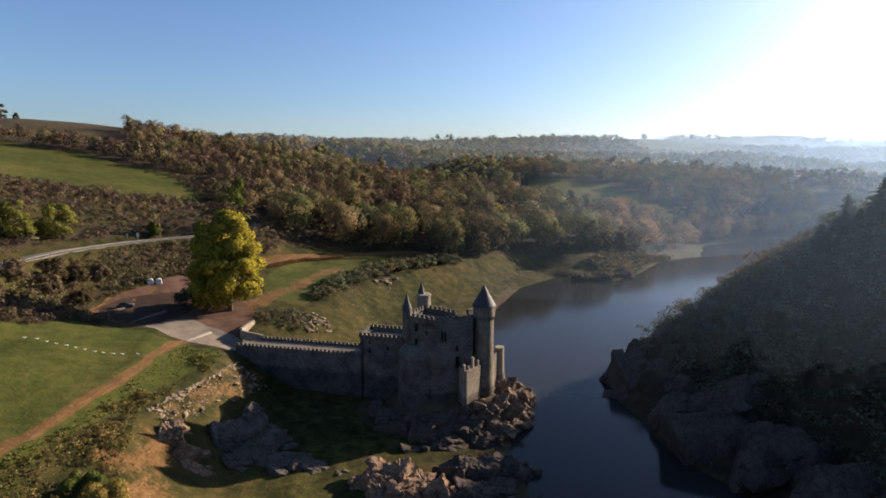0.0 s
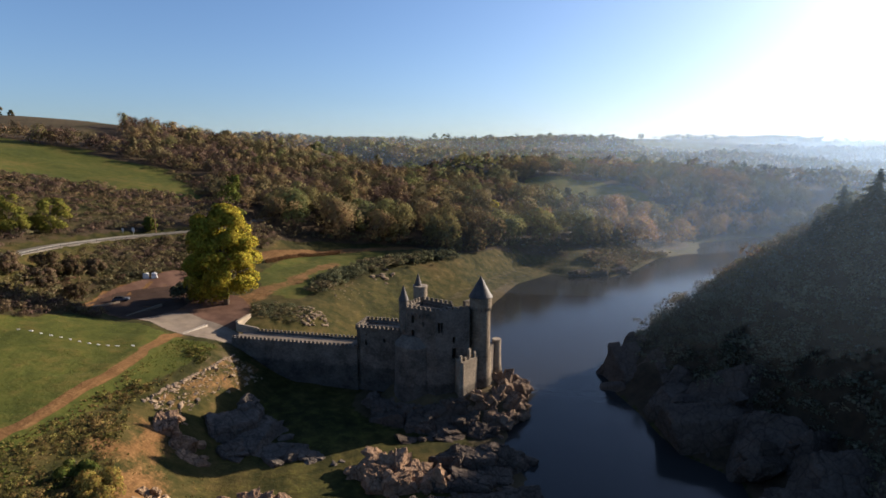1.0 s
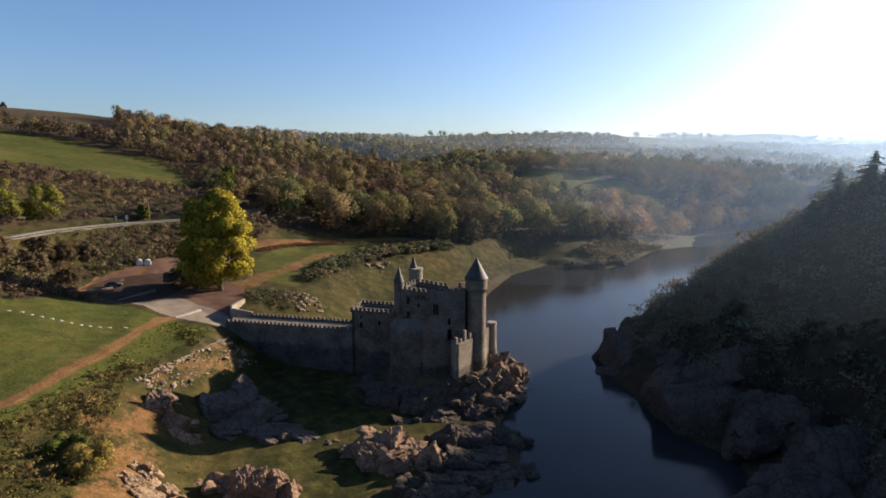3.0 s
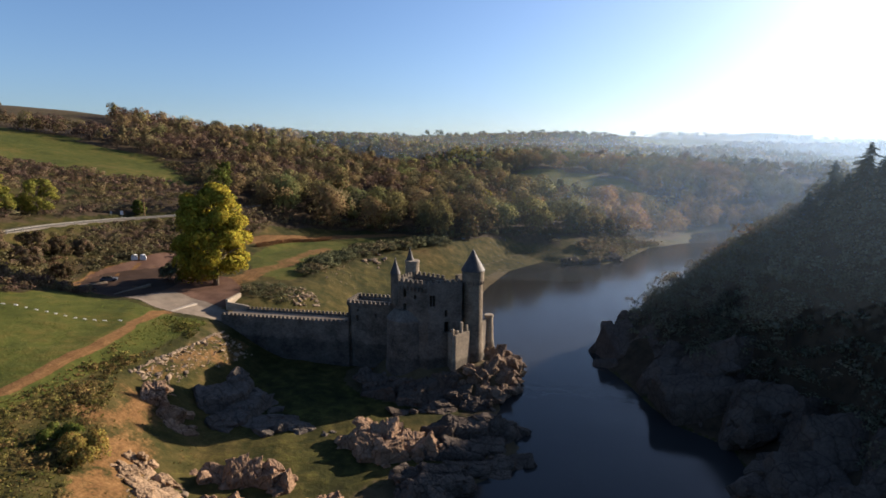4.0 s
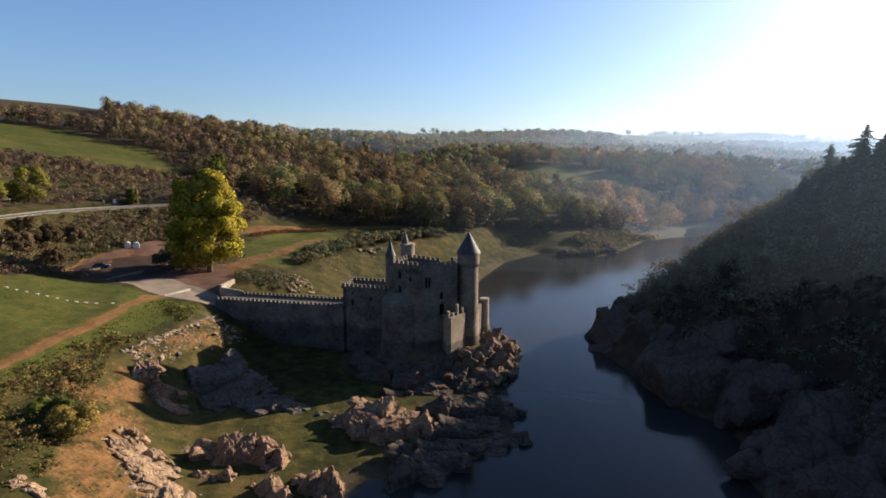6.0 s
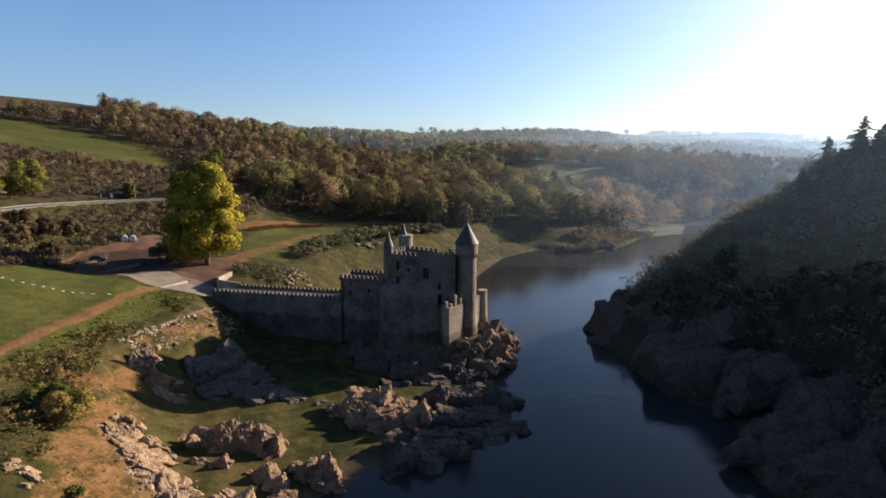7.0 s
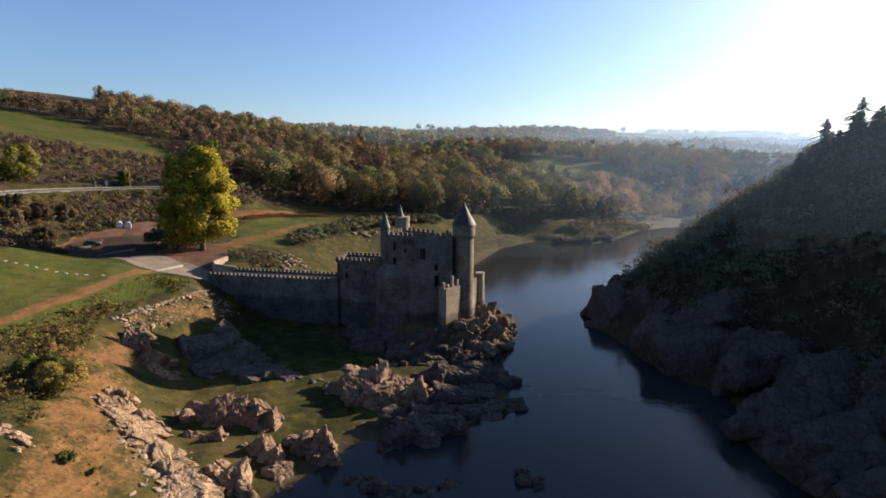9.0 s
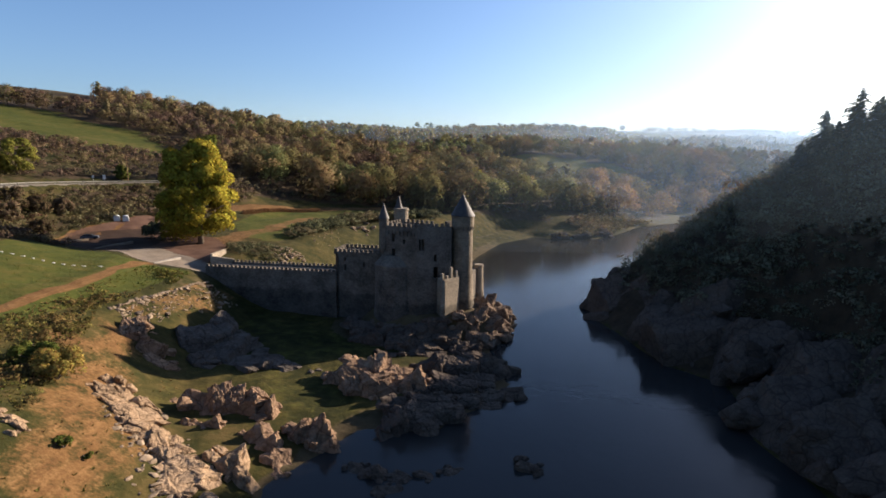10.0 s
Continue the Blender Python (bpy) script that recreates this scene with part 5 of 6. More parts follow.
# ---- turf and stones ----
def sward(name, label, poly, gap, lo, hi, palette, seed, keep=None):
    """Tufts of rank grass and bracken, too many to count."""
    rng = np.random.default_rng(seed)
    p = np.array(poly)
    a, b = np.meshgrid(np.arange(p[:, 0].min(), p[:, 0].max(), gap), np.arange(p[:, 1].min(), p[:, 1].max(), gap))
    x, y = a.ravel() + rng.uniform(-0.5, 0.5, a.size) * gap, b.ravel() + rng.uniform(-0.5, 0.5, b.size) * gap
    m = inside(x, y, poly) & (fuzz(x, y, 5, seed) + rng.uniform(-0.7, 0.7, x.size) > -0.1)
    if keep is not None:
        m &= keep(x, y)
    x, y = x[m], y[m]
    n = len(x)
    z = land(x, y)
    h = rng.uniform(lo, hi, n) * (1 + 0.4 * fuzz(x, y, 4, seed + 1))
    pal = np.array(PALETTES[palette])
    pick = np.clip((0.5 + 0.5 * fuzz(x, y, 7, seed + 2)) * 0.7 + rng.uniform(0, 0.3, n), 0, 0.999)
    tint = pal[(pick * len(pal)).astype(int)] * rng.uniform(0.7, 1.3, n)[:, None]
    vs = []
    for k in range(4):
        w = rng.uniform(0, 6.283, n)
        dx, dy = np.cos(w) * h * 0.5, np.sin(w) * h * 0.5
        lx, ly = -np.sin(w) * h * rng.uniform(0.6, 1.6, n), np.cos(w) * h * rng.uniform(0.6, 1.6, n)
        vs.append(np.stack([np.stack([x - dx, y - dy, z - 0.05], 1), np.stack([x + dx, y + dy, z - 0.05], 1), np.stack([x + dx * 0.7 + lx, y + dy * 0.7 + ly, z + h], 1), np.stack([x - dx * 0.7 + lx, y - dy * 0.7 + ly, z + h * 0.8], 1)], 1))
    v = np.concatenate(vs).reshape(-1, 3)
    ob = mesh_obj(name, v, np.arange(len(v)).reshape(-1, 4), GRASS)
    colour(ob.data, "tint", np.tile(np.repeat(tint, 4, axis=0), (4, 1)))
    return tagged(ob, label, "grass", kind="stuff")


PALETTES["sward"] = [(0.114, 0.142, 0.027), (0.147, 0.162, 0.032), (0.180, 0.176, 0.043)]
off_track = lambda x, y: (np.abs(line_distance(x, y, TRACK)) > 2.0)
BANKSIDE = [(-64, 40), (-62, 120), (-50, 119), (-48.5, 108), (-51, 98), (-53, 90), (-50, 82), (-47, 74), (-43, 64), (-40, 54), (-38.5, 40)]
sward("rank_grass", "rank olive and russet grass on the sloping bank", BANKSIDE, 0.6, 0.10, 0.30, "rank", 81, off_track)
sward("rank_grass", "thin turf with russet weeds on the slope by the lake", [(-44, 40), (-48, 74), (-46, 84), (-36, 84), (-34, 66), (-26, 52), (-22, 40)], 1.2, 0.06, 0.2, "rank", 82)
sward("meadow_grass", "short yellowish meadow grass", MEADOW, 1.2, 0.04, 0.11, "sward", 83, off_track)

rng = np.random.default_rng(23)
woods("bracken", "low russet and olive bracken clumps on the bank", "bracken",
      scatter(rng, -64, -38, 40, 122, 1.35, lambda x, y: inside(x, y, BANKSIDE) & off_track(x, y) & (fuzz(x, y, 7, 41) > -0.3 + 0.5 * smooth(y, 88, 104)) & (line_distance(x, y, TRACK) < -3.5), 0.5, 1.5), ["bush"], "rank", 90, 0.10, 24)


def stones(name, label, category, spots, part_name, seed, mat=ROCK):
    """Loose stones lying together. spots: x, y, size."""
    rng = np.random.default_rng(seed)
    x0, y0 = spots[0][:2]
    z0 = land_at(x0, y0)
    t = thing(name, label, category, (x0, y0, z0))
    for (x, y, s), z in zip(spots, land(np.array([q[0] for q in spots]), np.array([q[1] for q in spots]))):
        ob = new(part_name, pebble_mesh(rng, mat))
        ob.parent = t
        ob.matrix_local = Matrix.Translation((x - x0, y - y0, z - z0 + s * 0.15)) @ Euler((rng.uniform(-0.4, 0.4), rng.uniform(-0.4, 0.4), rng.uniform(0, 6.28))).to_matrix().to_4x4() @ Matrix.Diagonal((s * rng.uniform(0.9, 2.2), s, s * rng.uniform(0.35, 0.8), 1))
    return t


def pebble_mesh(rng, mat):
    k = ("pebble", mat.name, int(rng.integers(0, 6)))
    if k not in ROCKS:
        ROCKS[k] = boulder_mesh(np.random.default_rng(90 + k[2]), cuts=5, sub=2, rough=0.04, split=0.4)
        ROCKS[k].materials.append(mat)
    return ROCKS[k]


PALE_ROCK = mottled("pale_rubble", (0.12, 0.088, 0.058), (0.33, 0.25, 0.17), 0.7, 3.0, 0.95, 0.6, 0.08)
rng = np.random.default_rng(5)
line = [(-51.6, 90.6), (-49.6, 98.0), (-47.6, 107.4), (-46.9, 112.0), (-46.4, 119.2)]
spots = []
for (ax, ay), (bx, by) in zip(line[:-1], line[1:]):
    n = int(math.hypot(bx - ax, by - ay) / 0.42)
    spots += [(ax + (bx - ax) * i / n + rng.normal(scale=0.12), ay + (by - ay) * i / n + rng.normal(scale=0.12), rng.uniform(0.30, 0.46)) for i in range(n)]
stones("dry_stone_wall", "tumbled pale dry stone wall along the bank's edge", "stone wall", spots, "stone", 6, PALE_ROCK)
spots = []
while len(spots) < 260:
    t, d = rng.uniform(0, 1), rng.uniform(0.5, 8.5)
    x, y = -51.2 + 4.6 * t + 0.4 + d * (0.45 + 0.35 * t), 91 + 28 * t - 0.35 * d
    spots.append((x, y, rng.uniform(0.10, 0.30) * (2.4 if rng.uniform() < 0.12 else 1)))
stones("scree", "slope of broken pale stones under the bank wall", "scree", spots, "stone", 7, PALE_ROCK)
spots = []
for _ in range(250):
    t, d = rng.uniform(0, 1), rng.normal(scale=1.7)
    spots.append((-37.5 + 13.5 * t + d * 0.78, 68 - 18 * t + d * 0.6, rng.uniform(0.10, 0.34) * (2.0 if rng.uniform() < 0.15 else 1)))
spots = [s for s in spots if land_at(s[0], s[1]) > 0.5]
stones("scree", "loose stones scattered over the bare bank", "scree", spots, "stone", 8, PALE_ROCK)
spots = [(-36 + rng.normal(scale=2.0), 147.5 + rng.normal(scale=2.2), rng.uniform(0.25, 0.7)) for _ in range(70)]
stones("rubble_heap", "heap of pale rubble on the lake bank", "rubble", spots, "stone", 9, PALE_ROCK)
spots = [(-21 + rng.normal(scale=2.2), 194 + rng.normal(scale=2.5), rng.uniform(0.3, 1.1)) for _ in range(24)]
stones("rubble_heap", "pale boulders strewn on the far bank", "rubble", spots, "stone", 10, PALE_ROCK)
spots = [(-30 + rng.normal(scale=3), 176 + rng.normal(scale=8), rng.uniform(0.12, 0.35)) for _ in range(45)]
stones("scree", "small stones scattered on the bank", "scree", spots, "stone", 11, PALE_ROCK)


# ---- roadside and car park ----
def patch(name, poly, mat, lift, label, gap=0.5):
    """A paved area that follows the ground, with a thickness at its rim."""
    p = np.array(poly)
    ax, ay = np.arange(p[:, 0].min(), p[:, 0].max() + gap, gap), np.arange(p[:, 1].min(), p[:, 1].max() + gap, gap)
    qx, qy = np.meshgrid(ax, ay)
    qz = land(qx, qy)
    cell = inside(qx[:-1, :-1] + gap / 2, qy[:-1, :-1] + gap / 2, poly)
    bm = bmesh.new()
    vs = {}
    for j, i in zip(*np.nonzero(cell)):
        ring = [(j, i), (j, i + 1), (j + 1, i + 1), (j + 1, i)]
        for k in ring:
            if k not in vs:
                vs[k] = bm.verts.new((qx[k], qy[k], qz[k] + lift))
        bm.faces.new([vs[k] for k in ring])
    out = bmesh.ops.extrude_edge_only(bm, edges=[e for e in bm.edges if e.is_boundary])
    for v in out["geom"]:
        if isinstance(v, bmesh.types.BMVert):
            v.co.z -= lift + 0.3
    me = bpy.data.meshes.new(name)
    bm.to_mesh(me)
    bm.free()
    me.materials.append(mat)
    return tagged(new(name, me), label, name, kind="structure")


patch("pavement", [(-74, 130), (-71, 138), (-66, 139.5), (-60, 136), (-56, 134), (-48, 130.5), (-48.3, 123.4), (-53, 123), (-60.5, 124.2), (-66, 126)], CONCRETE, 0.06, "pale worn concrete apron before the causeway")

RED_GRAVEL = mottled("red_gravel", (0.070, 0.040, 0.027), (0.135, 0.080, 0.056), 0.25, 3.0, 0.95, 0.3, 0.03)
patch("gravel_yard", PARKING, RED_GRAVEL, 0.03, "reddish gravel yard round the car park and the great tree")
# darker than the yard's red: the trees' shade is put into this colour
SHADE_TARMAC = mottled("shade_dark_tarmac", (0.032, 0.021, 0.015), (0.070, 0.045, 0.032), 0.2, 2.5, 0.9, 0.3, 0.03)
patch("car_park", [(-71, 138.4), (-74.5, 130.5), (-82, 133.5), (-92, 139), (-95, 146), (-92, 152), (-86, 158), (-81, 162), (-76, 156), (-70, 148)], SHADE_TARMAC, 0.05, "reddish-brown worn car park, tree shade put into its dark colour")


def kerb(label, p0, p1, w, hgt, mat):
    d = Vector((p1[0] - p0[0], p1[1] - p0[1]))
    me = box_mesh("concrete_kerb", d.length, w, hgt + 0.3)
    me.materials.append(mat)
    ob = new("concrete_kerb", me)
    mx, my = (p0[0] + p1[0]) / 2, (p0[1] + p1[1]) / 2
    ob.matrix_world = pose(mx, my, land_at(mx, my) - 0.3, 0, 0, math.degrees(math.atan2(d.y, d.x)))
    return tagged(ob, label, "kerb")


CONCRETE_PALE = mottled("pale_concrete", (0.26, 0.225, 0.18), (0.40, 0.35, 0.285), 0.5, 4.0, 0.9, 0.2, 0.02)
kerb("broad pale concrete kerb at the apron", (-61.0, 124.6), (-58.2, 132.2), 1.0, 0.25, CONCRETE_PALE)
# darker concrete puts the great tree's shade into these two walls
kerb("low concrete wall at the car park's edge", (-78.6, 133.2), (-75.4, 144.6), 0.5, 0.4, CONCRETE)
kerb("low concrete wall in the shaded car park", (-92, 140.5), (-87.5, 146), 0.5, 0.4, CONCRETE)

white_block = box_mesh("white_stone", 0.85, 0.28, 0.14)
white_block.materials.append(WHITE)
for k, t in enumerate((0.0, 0.12, 0.21, 0.30, 0.39, 0.47, 0.55, 0.63, 0.71, 0.79, 0.87, 1.0)):
    x, y = -86.8 + 22.6 * t, 109.2 - 1.0 * math.sin(t * 3.0) + 1.2 * t
    ob = new("white_stone", white_block)
    ob.matrix_world = pose(x, y, land_at(x, y) - 0.08, 0, 0, -14 + 7 * math.sin(k * 2.1))
    tagged(ob, "white painted marker stone set in the meadow", "marker stone", group="row of marker stones")


def container(x, y, turn):
    z = land_at(x, y)
    t = thing("recycling_container", "white recycling container at the car park", "container", group="recycling containers")
    t.matrix_world = pose(x, y, z, 0, 0, turn)
    bm = bmesh.new()
    bmesh.ops.create_cube(bm, size=1.0)
    for v in bm.verts:
        k = 0.86 if v.co.z > 0 else 1.0
        v.co = Vector((v.co.x * 1.7 * k, v.co.y * 1.5 * k, (v.co.z + 0.5) * 1.55 - 0.1))
    bmesh.ops.bevel(bm, geom=bm.edges[:], offset=0.12, segments=2, affect="EDGES")
    body = part("body", bm, WHITE, t)
    bm = bmesh.new()
    bmesh.ops.create_uvsphere(bm, u_segments=14, v_segments=6, radius=0.55, matrix=pose(0, 0, 1.42) @ Matrix.Diagonal((1.2, 1.1, 0.4, 1)))
    part("lid", bm, WHITE, t)
    for s in (-0.4, 0.4):
        bm = bmesh.new()
        bmesh.ops.create_cone(bm, cap_ends=True, segments=12, radius1=0.13, radius2=0.13, depth=0.08, matrix=pose(s, -0.70, 1.12, 90))
        part("slot", bm, DARK, body, "round dark slot")
    return t


container(-89.0, 163.0, 25)
container(-87.0, 164.0, 25)
shrub("shrub", "dark shrub beside the white containers", -92.0, 162.2, 1.8, 1.8, 35, "dark", 600, 0.2)
shrub("shrub", "dark spreading bush in the tree's shade", -73.5, 151.5, 5.0, 3.6, 36, "dark", 2400, 0.28)
shrub("shrub", "dark low bush in the tree's shade", -69.6, 149.6, 3.0, 2.0, 37, "dark", 900, 0.22)
shrub("shrub", "yellowing bush under the great tree", -68.4, 154.0, 3.6, 3.0, 38, "gold", 900, 0.22)


def parked_car(x, y, turn, paint, label):
    t = thing("parked_car", label, "car")
    t.matrix_world = pose(x, y, land_at(x, y), 0, 0, turn)

    def slab(bm, pts, w):
        a = [bm.verts.new((px, -w, pz)) for px, pz in pts]
        b = [bm.verts.new((px, w, pz)) for px, pz in pts]
        n = len(pts)
        bm.faces.new(a)
        bm.faces.new(b[::-1])
        for i in range(n):
            bm.faces.new([a[i], b[i], b[(i + 1) % n], a[(i + 1) % n]][::-1])
        bmesh.ops.recalc_face_normals(bm, faces=bm.faces)
        bmesh.ops.bevel(bm, geom=bm.edges[:], offset=0.06, segments=2, affect="EDGES")
    bm = bmesh.new()
    slab(bm, [(-2.05, 0.35), (2.05, 0.35), (2.1, 0.7), (1.95, 0.92), (1.0, 1.0), (-1.9, 1.02), (-2.1, 0.8)], 0.86)
    part("body", bm, paint, t)
    bm = bmesh.new()
    slab(bm, [(-1.75, 1.0), (1.0, 1.0), (0.35, 1.46), (-1.25, 1.48)], 0.72)
    part("cabin", bm, GLASS_DARK, t, "dark glazed cabin")
    for px in (-1.3, 1.3):
        for py in (-0.8, 0.8):
            bm = bmesh.new()
            bmesh.ops.create_cone(bm, cap_ends=True, segments=18, radius1=0.32, radius2=0.32, depth=0.2, matrix=pose(px, py, 0.32, 90))
            part("wheel", bm, DARK, t)
    return t


BLUE_PAINT = mottled("dull_blue_paint", (0.05, 0.06, 0.075), (0.09, 0.10, 0.12), 0.6, 5.0, 0.35, 0.02, 0.01, 0.5)
GLASS_DARK = mottled("dark_car_glass", (0.02, 0.022, 0.025), (0.04, 0.042, 0.045), 1.0, 5.0, 0.12, 0.0, 0.01, 0.5)
parked_car(-88.0, 147.5, 20, BLUE_PAINT, "grey-blue car parked in the shade")

# guard rail on the lake side of the road
rail = thing("guard_rail", "pale galvanised guard rail along the road", "guard rail")
side = -1.0
edge = [(p[0] + n[0] * side * 3.3, p[1] + n[1] * side * 3.3) for p, n in zip(road_line, road_nor) if 100 < p[1] < 204]
beam, faces = [], []
for k, (x, y) in enumerate(edge):
    z = ROAD_Z(y)
    for dx, dz in ((0.0, 0.42), (-0.06, 0.50), (0.0, 0.58), (-0.06, 0.66), (0.0, 0.74), (0.05, 0.74), (0.05, 0.42)):
        beam.append((x + dx, y, z + dz))
    if k:
        a = 7 * (k - 1)
        faces += [(a + j, a + (j + 1) % 7, a + 7 + (j + 1) % 7, a + 7 + j) for j in range(7)]
mesh_obj("beam", beam, faces, RAIL, rail)
post = box_mesh("post", 0.12, 0.12, 1.1)
for k, (x, y) in enumerate(edge):
    block("post", post, RAIL, pose(x + 0.12, y, ROAD_Z(y) - 0.4), rail)


def road_sign(x, y, hgt, size, label):
    t = thing("road_sign", label, "road sign", (x, y, land_at(x, y)), "road signs")
    bm = bmesh.new()
    bmesh.ops.create_cone(bm, cap_ends=True, segments=10, radius1=0.05, radius2=0.05, depth=hgt, matrix=pose(0, 0, hgt / 2))
    part("pole", bm, METAL, t)
    bm = bmesh.new()
    bmesh.ops.create_cube(bm, size=1.0, matrix=pose(0, -0.06, hgt - size / 2) @ Matrix.Diagonal((size * 0.7, 0.03, size, 1)))
    bmesh.ops.bevel(bm, geom=bm.edges[:], offset=0.01, segments=1, affect="EDGES")
    part("plate", bm, WHITE, t)
    return t


road_sign(-105.2, 187.2, 2.4, 1.3, "white road sign on a pole by the road")
road_sign(-108.2, 186.2, 1.7, 0.9, "low white road sign on a pole")
pole = thing("utility_pole", "tall weathered wooden utility pole by the road", "pole", (-100.8, 193.5, land_at(-100.8, 193.5)))
bm = bmesh.new()
bmesh.ops.create_cone(bm, cap_ends=True, segments=10, radius1=0.17, radius2=0.11, depth=9.0, matrix=pose(0, 0, 4.3))
part("shaft", bm, TIMBER, pole)
bm = bmesh.new()
bmesh.ops.create_cube(bm, size=1.0, matrix=pose(0, 0, 8.3) @ Matrix.Diagonal((1.3, 0.12, 0.14, 1)))
part("crossbar", bm, TIMBER, pole)

# the clipped hedge along the drive
rng = np.random.default_rng(17)
HEDGE = [(-62.5, 193.5), (-54.3, 211.6), (-42.0, 225.0)]
pts = []
for (ax, ay), (bx, by) in zip(HEDGE[:-1], HEDGE[1:]):
    n = 1700
    t = rng.uniform(0, 1, n)
    pts.append(np.stack([ax + (bx - ax) * t, ay + (by - ay) * t], 1))
pts = np.concatenate(pts) + rng.uniform(-0.55, 0.55, (3400, 2))
pz = land(pts[:, 0], pts[:, 1]) + rng.uniform(0.0, 1.5, 3400) * (0.85 + 0.15 * fuzz(pts[:, 0], pts[:, 1], 3, 4))
c = np.concatenate([pts, pz[:, None]], 1)
v, vn = clumps(rng, c, np.full(3400, 0.16), 6800, 0.20, -0.9)
ob = mesh_obj("hedge", v, np.arange(len(v)).reshape(-1, 4), LEAVES)
colour(ob.data, "tint", np.repeat(np.array([(0.17, 0.095, 0.048), (0.14, 0.08, 0.042), (0.20, 0.115, 0.055)])[rng.integers(0, 3, 6800)], 4, axis=0))
tagged(ob, "clipped russet beech hedge along the drive", "hedge")


# ---- far houses ----
def house(x, y, turn, w, d, hgt, label, roof_mat):
    z = land_at(x, y) - 0.3
    t = thing("house", label, "house", group="far farmhouses")
    t.matrix_world = pose(x, y, z, 0, 0, turn)
    bm = bmesh.new()
    bmesh.ops.create_cube(bm, size=1.0, matrix=pose(0, 0, hgt / 2) @ Matrix.Diagonal((w, d, hgt, 1)))
    wall = part("wall", bm, RENDERED, t)
    bm = bmesh.new()
    a = [bm.verts.new(p) for p in ((-w / 2 - 0.4, -d / 2 - 0.4, hgt), (w / 2 + 0.4, -d / 2 - 0.4, hgt), (w / 2 + 0.4, 0, hgt + d * 0.35), (-w / 2 - 0.4, 0, hgt + d * 0.35), (-w / 2 - 0.4, d / 2 + 0.4, hgt), (w / 2 + 0.4, d / 2 + 0.4, hgt))]
    bm.faces.new([a[0], a[1], a[2], a[3]])
    bm.faces.new([a[3], a[2], a[5], a[4]])
    bm.faces.new([a[0], a[3], a[4]])
    bm.faces.new([a[1], a[5], a[2]])
    bm.faces.new([a[4], a[5], a[1], a[0]])
    roof = part("roof", bm, roof_mat, t)
    bm = bmesh.new()
    bmesh.ops.create_cube(bm, size=1.0, matrix=pose(w * 0.3, 0, hgt + d * 0.35) @ Matrix.Diagonal((0.7, 0.7, 1.6, 1)))
    part("chimney", bm, RENDERED, roof)
    for k in (-0.28, 0.05, 0.32):
        bm = bmesh.new()
        bmesh.ops.create_cube(bm, size=1.0, matrix=pose(w * k, -d / 2 - 0.02, hgt * 0.55) @ Matrix.Diagonal((1.0, 0.08, 1.4, 1)))
        part("window", bm, DARK, wall)
    return t


RENDERED = mottled("pale_render", (0.26, 0.235, 0.195), (0.38, 0.35, 0.30), 0.4, 3.0, 0.9, 0.1, 0.02)
TILE = mottled("clay_tile", (0.15, 0.075, 0.05), (0.25, 0.13, 0.085), 0.5, 4.0, 0.9, 0.3, 0.03)
house(-121, 418, 10, 11, 7, 5.0, "pale farmhouse with a clay tile roof among trees", TILE)
house(-22, 556, -15, 12, 8, 5.5, "pale house with a clay tile roof in the valley", TILE)
house(-8, 566, 30, 9, 7, 5.0, "small pale house with a clay tile roof", TILE)

# low scrub and rocks on the far spit
rng = np.random.default_rng(19)
woods("scrub", "dark scrub on the low spit across the lake", "shrubs",
      scatter(rng, 60, 170, 244, 300, 3.0, lambda x, y: (line_distance(x, y, WEST[0][1]) > 1.5) & (line_distance(x, y, WEST[0][1]) < 22) & (fuzz(x, y, 16, 33) > -0.45), 1.6, 4.2), ["bush"], "dark", 90, 0.11, 20)
outcrop("low dark rock bluff on the far spit", [(64, 247, -0.5, 5, 3, 4.5, 10), (74, 248, -0.5, 5, 3, 4.0, 0), (86, 255, -0.5, 6, 3, 4.5, 25)], 21, SHADE_ROCK, 3)


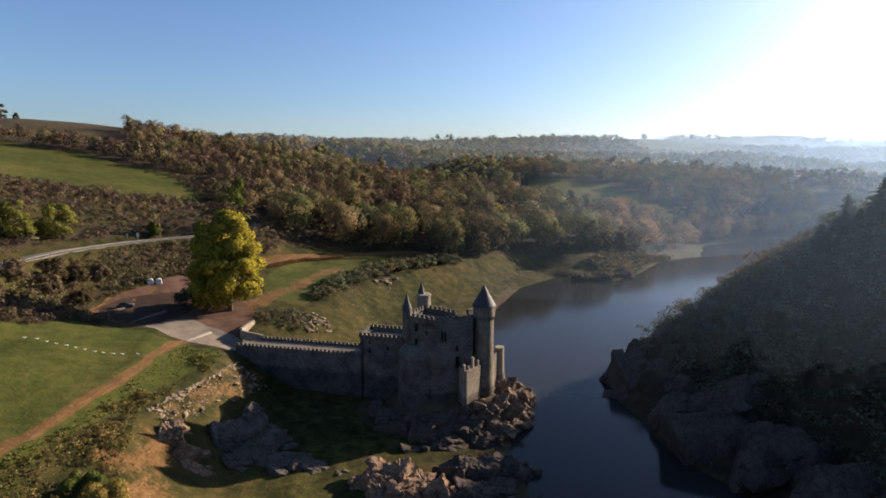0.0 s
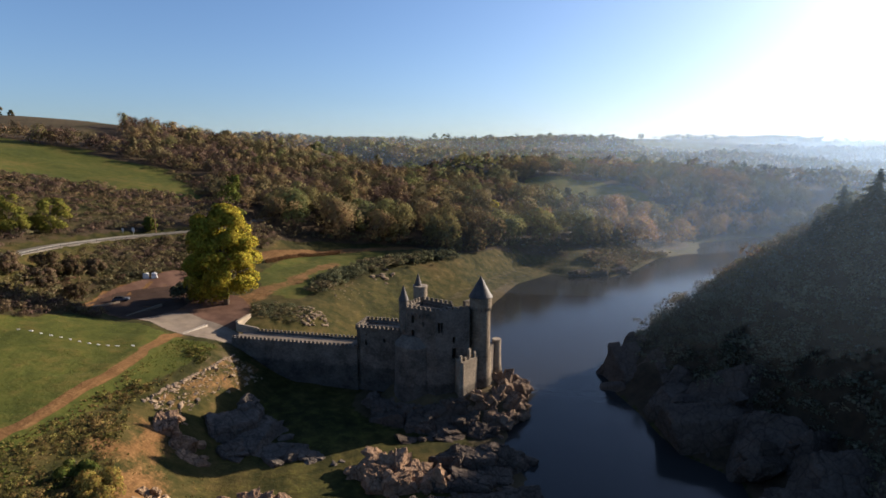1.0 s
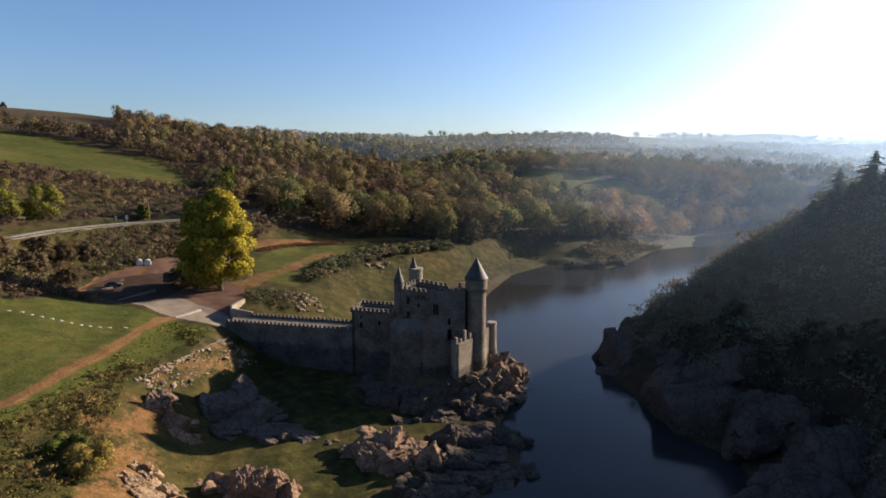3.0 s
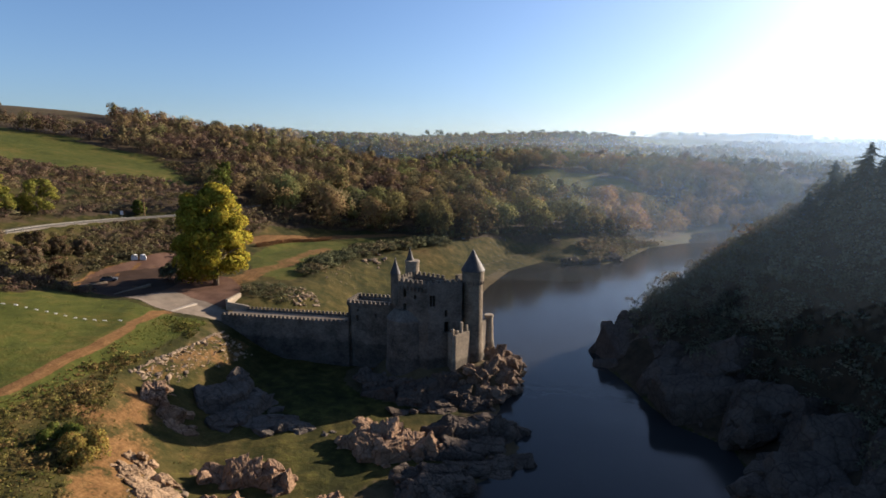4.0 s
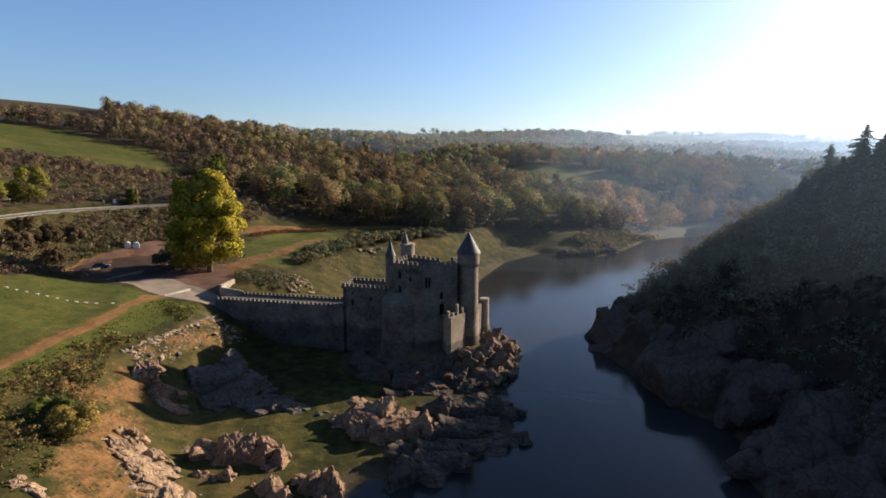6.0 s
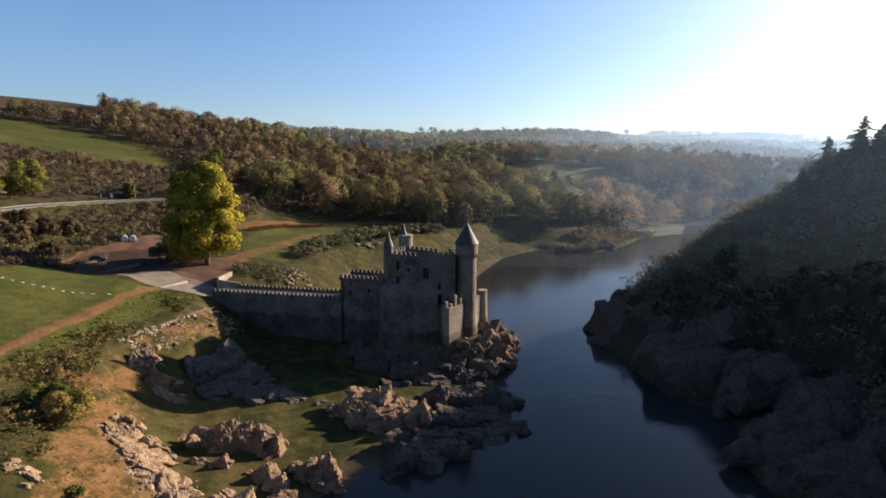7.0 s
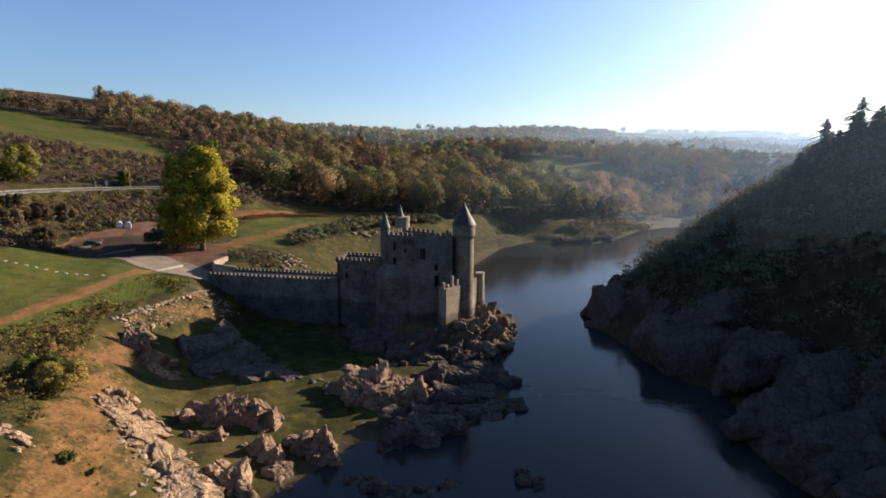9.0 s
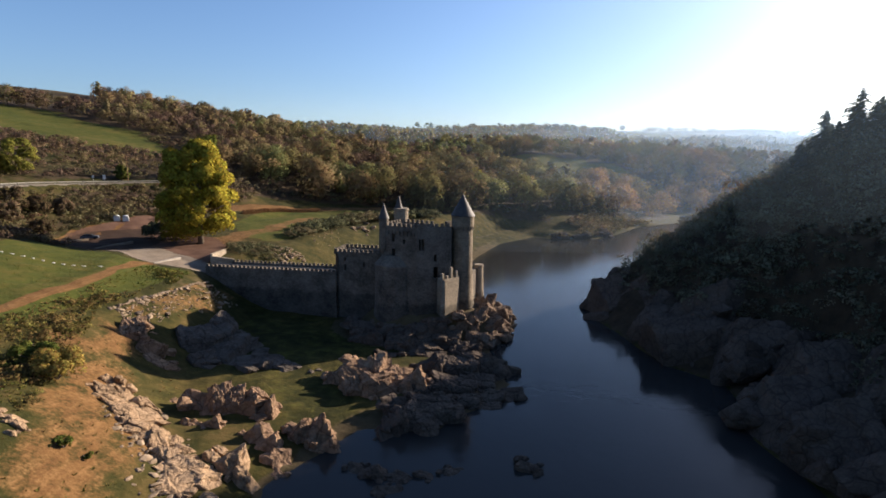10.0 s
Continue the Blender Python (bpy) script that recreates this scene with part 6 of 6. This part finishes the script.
# ---- morning haze on see-through sheets ----
def haze_sheet_build(nt):
    """Haze sheet: it lets most light through and scatters a little of it; thinner towards its upper edge."""
    att = nt.nodes.new("ShaderNodeAttribute")
    att.attribute_name = "thick"
    sep = nt.nodes.new("ShaderNodeSeparateColor")
    nt.links.new(att.outputs["Color"], sep.inputs[0])
    fac = calc(nt, "MULTIPLY", sep.outputs[0], calc(nt, "ADD", 0.55, calc(nt, "MULTIPLY", noise_tex(nt, 0.012, 3), 0.9)))
    clear = nt.nodes.new("ShaderNodeBsdfTransparent")
    glow = node(nt, "ShaderNodeBsdfTranslucent", Color=(0.50, 0.71, 1.0, 1))
    mx = nt.nodes.new("ShaderNodeMixShader")
    nt.links.new(fac, mx.inputs[0])
    nt.links.new(clear.outputs[0], mx.inputs[1])
    nt.links.new(glow.outputs[0], mx.inputs[2])
    return mx.outputs[0]


HAZE_SHEET = material("haze_sheet", haze_sheet_build)
# upright see-through sheets stand in for haze and the veil over the hill
for y, x0, x1, top, dens in ((64, 20, 100, 110, 0.06), (105, 15, 140, 115, 0.10), (236, -20, 340, 95, 0.09), (325, 30, 480, 110, 0.26), (540, -420, 800, 125, 0.38), (760, -800, 1100, 140, 0.40), (1250, -1500, 1900, 180, 0.46)):
    u, v = np.meshgrid(np.linspace(0, 1, 40), np.linspace(0, 1, 14))
    px = x0 + (x1 - x0) * u
    py = y + 0.10 * y * np.sin(u * 5 + y) - 0.25 * (x1 - x0) * u * (1 - u) * 0.2 + 12 * v
    pz = -2 + (top + 2) * v
    n = np.arange(40 * 14).reshape(14, 40)
    f = np.stack([n[:-1, :-1], n[:-1, 1:], n[1:, 1:], n[1:, :-1]], -1).reshape(-1, 4)
    ob = mesh_obj("mist", np.stack([px, py, pz], -1).reshape(-1, 3), f, HAZE_SHEET, smooth=True)
    # denser towards the sun's side as seen from the viewer
    east = np.interp(np.degrees(np.arctan2(px, py)), [-20, 0, 12, 20, 25, 35, 45], [0.03, 0.07, 0.15, 0.23, 0.32, 0.55, 0.75])
    east = np.maximum(east, 0.13) if y > 500 else east
    th = dens * (1 - smooth(v + 0.12 * fuzz(px, pz, 90, 2), 0.45, 1.0)) * smooth(u, 0.0, 0.15) * east * (smooth(pz, 16, 62) if y < 200 else 1.0)
    colour(ob.data, "thick", np.stack([th, th, th], -1).reshape(-1, 3))
    tagged(ob, "see-through haze sheet standing in for mist over the valley", "mist", kind="stuff")
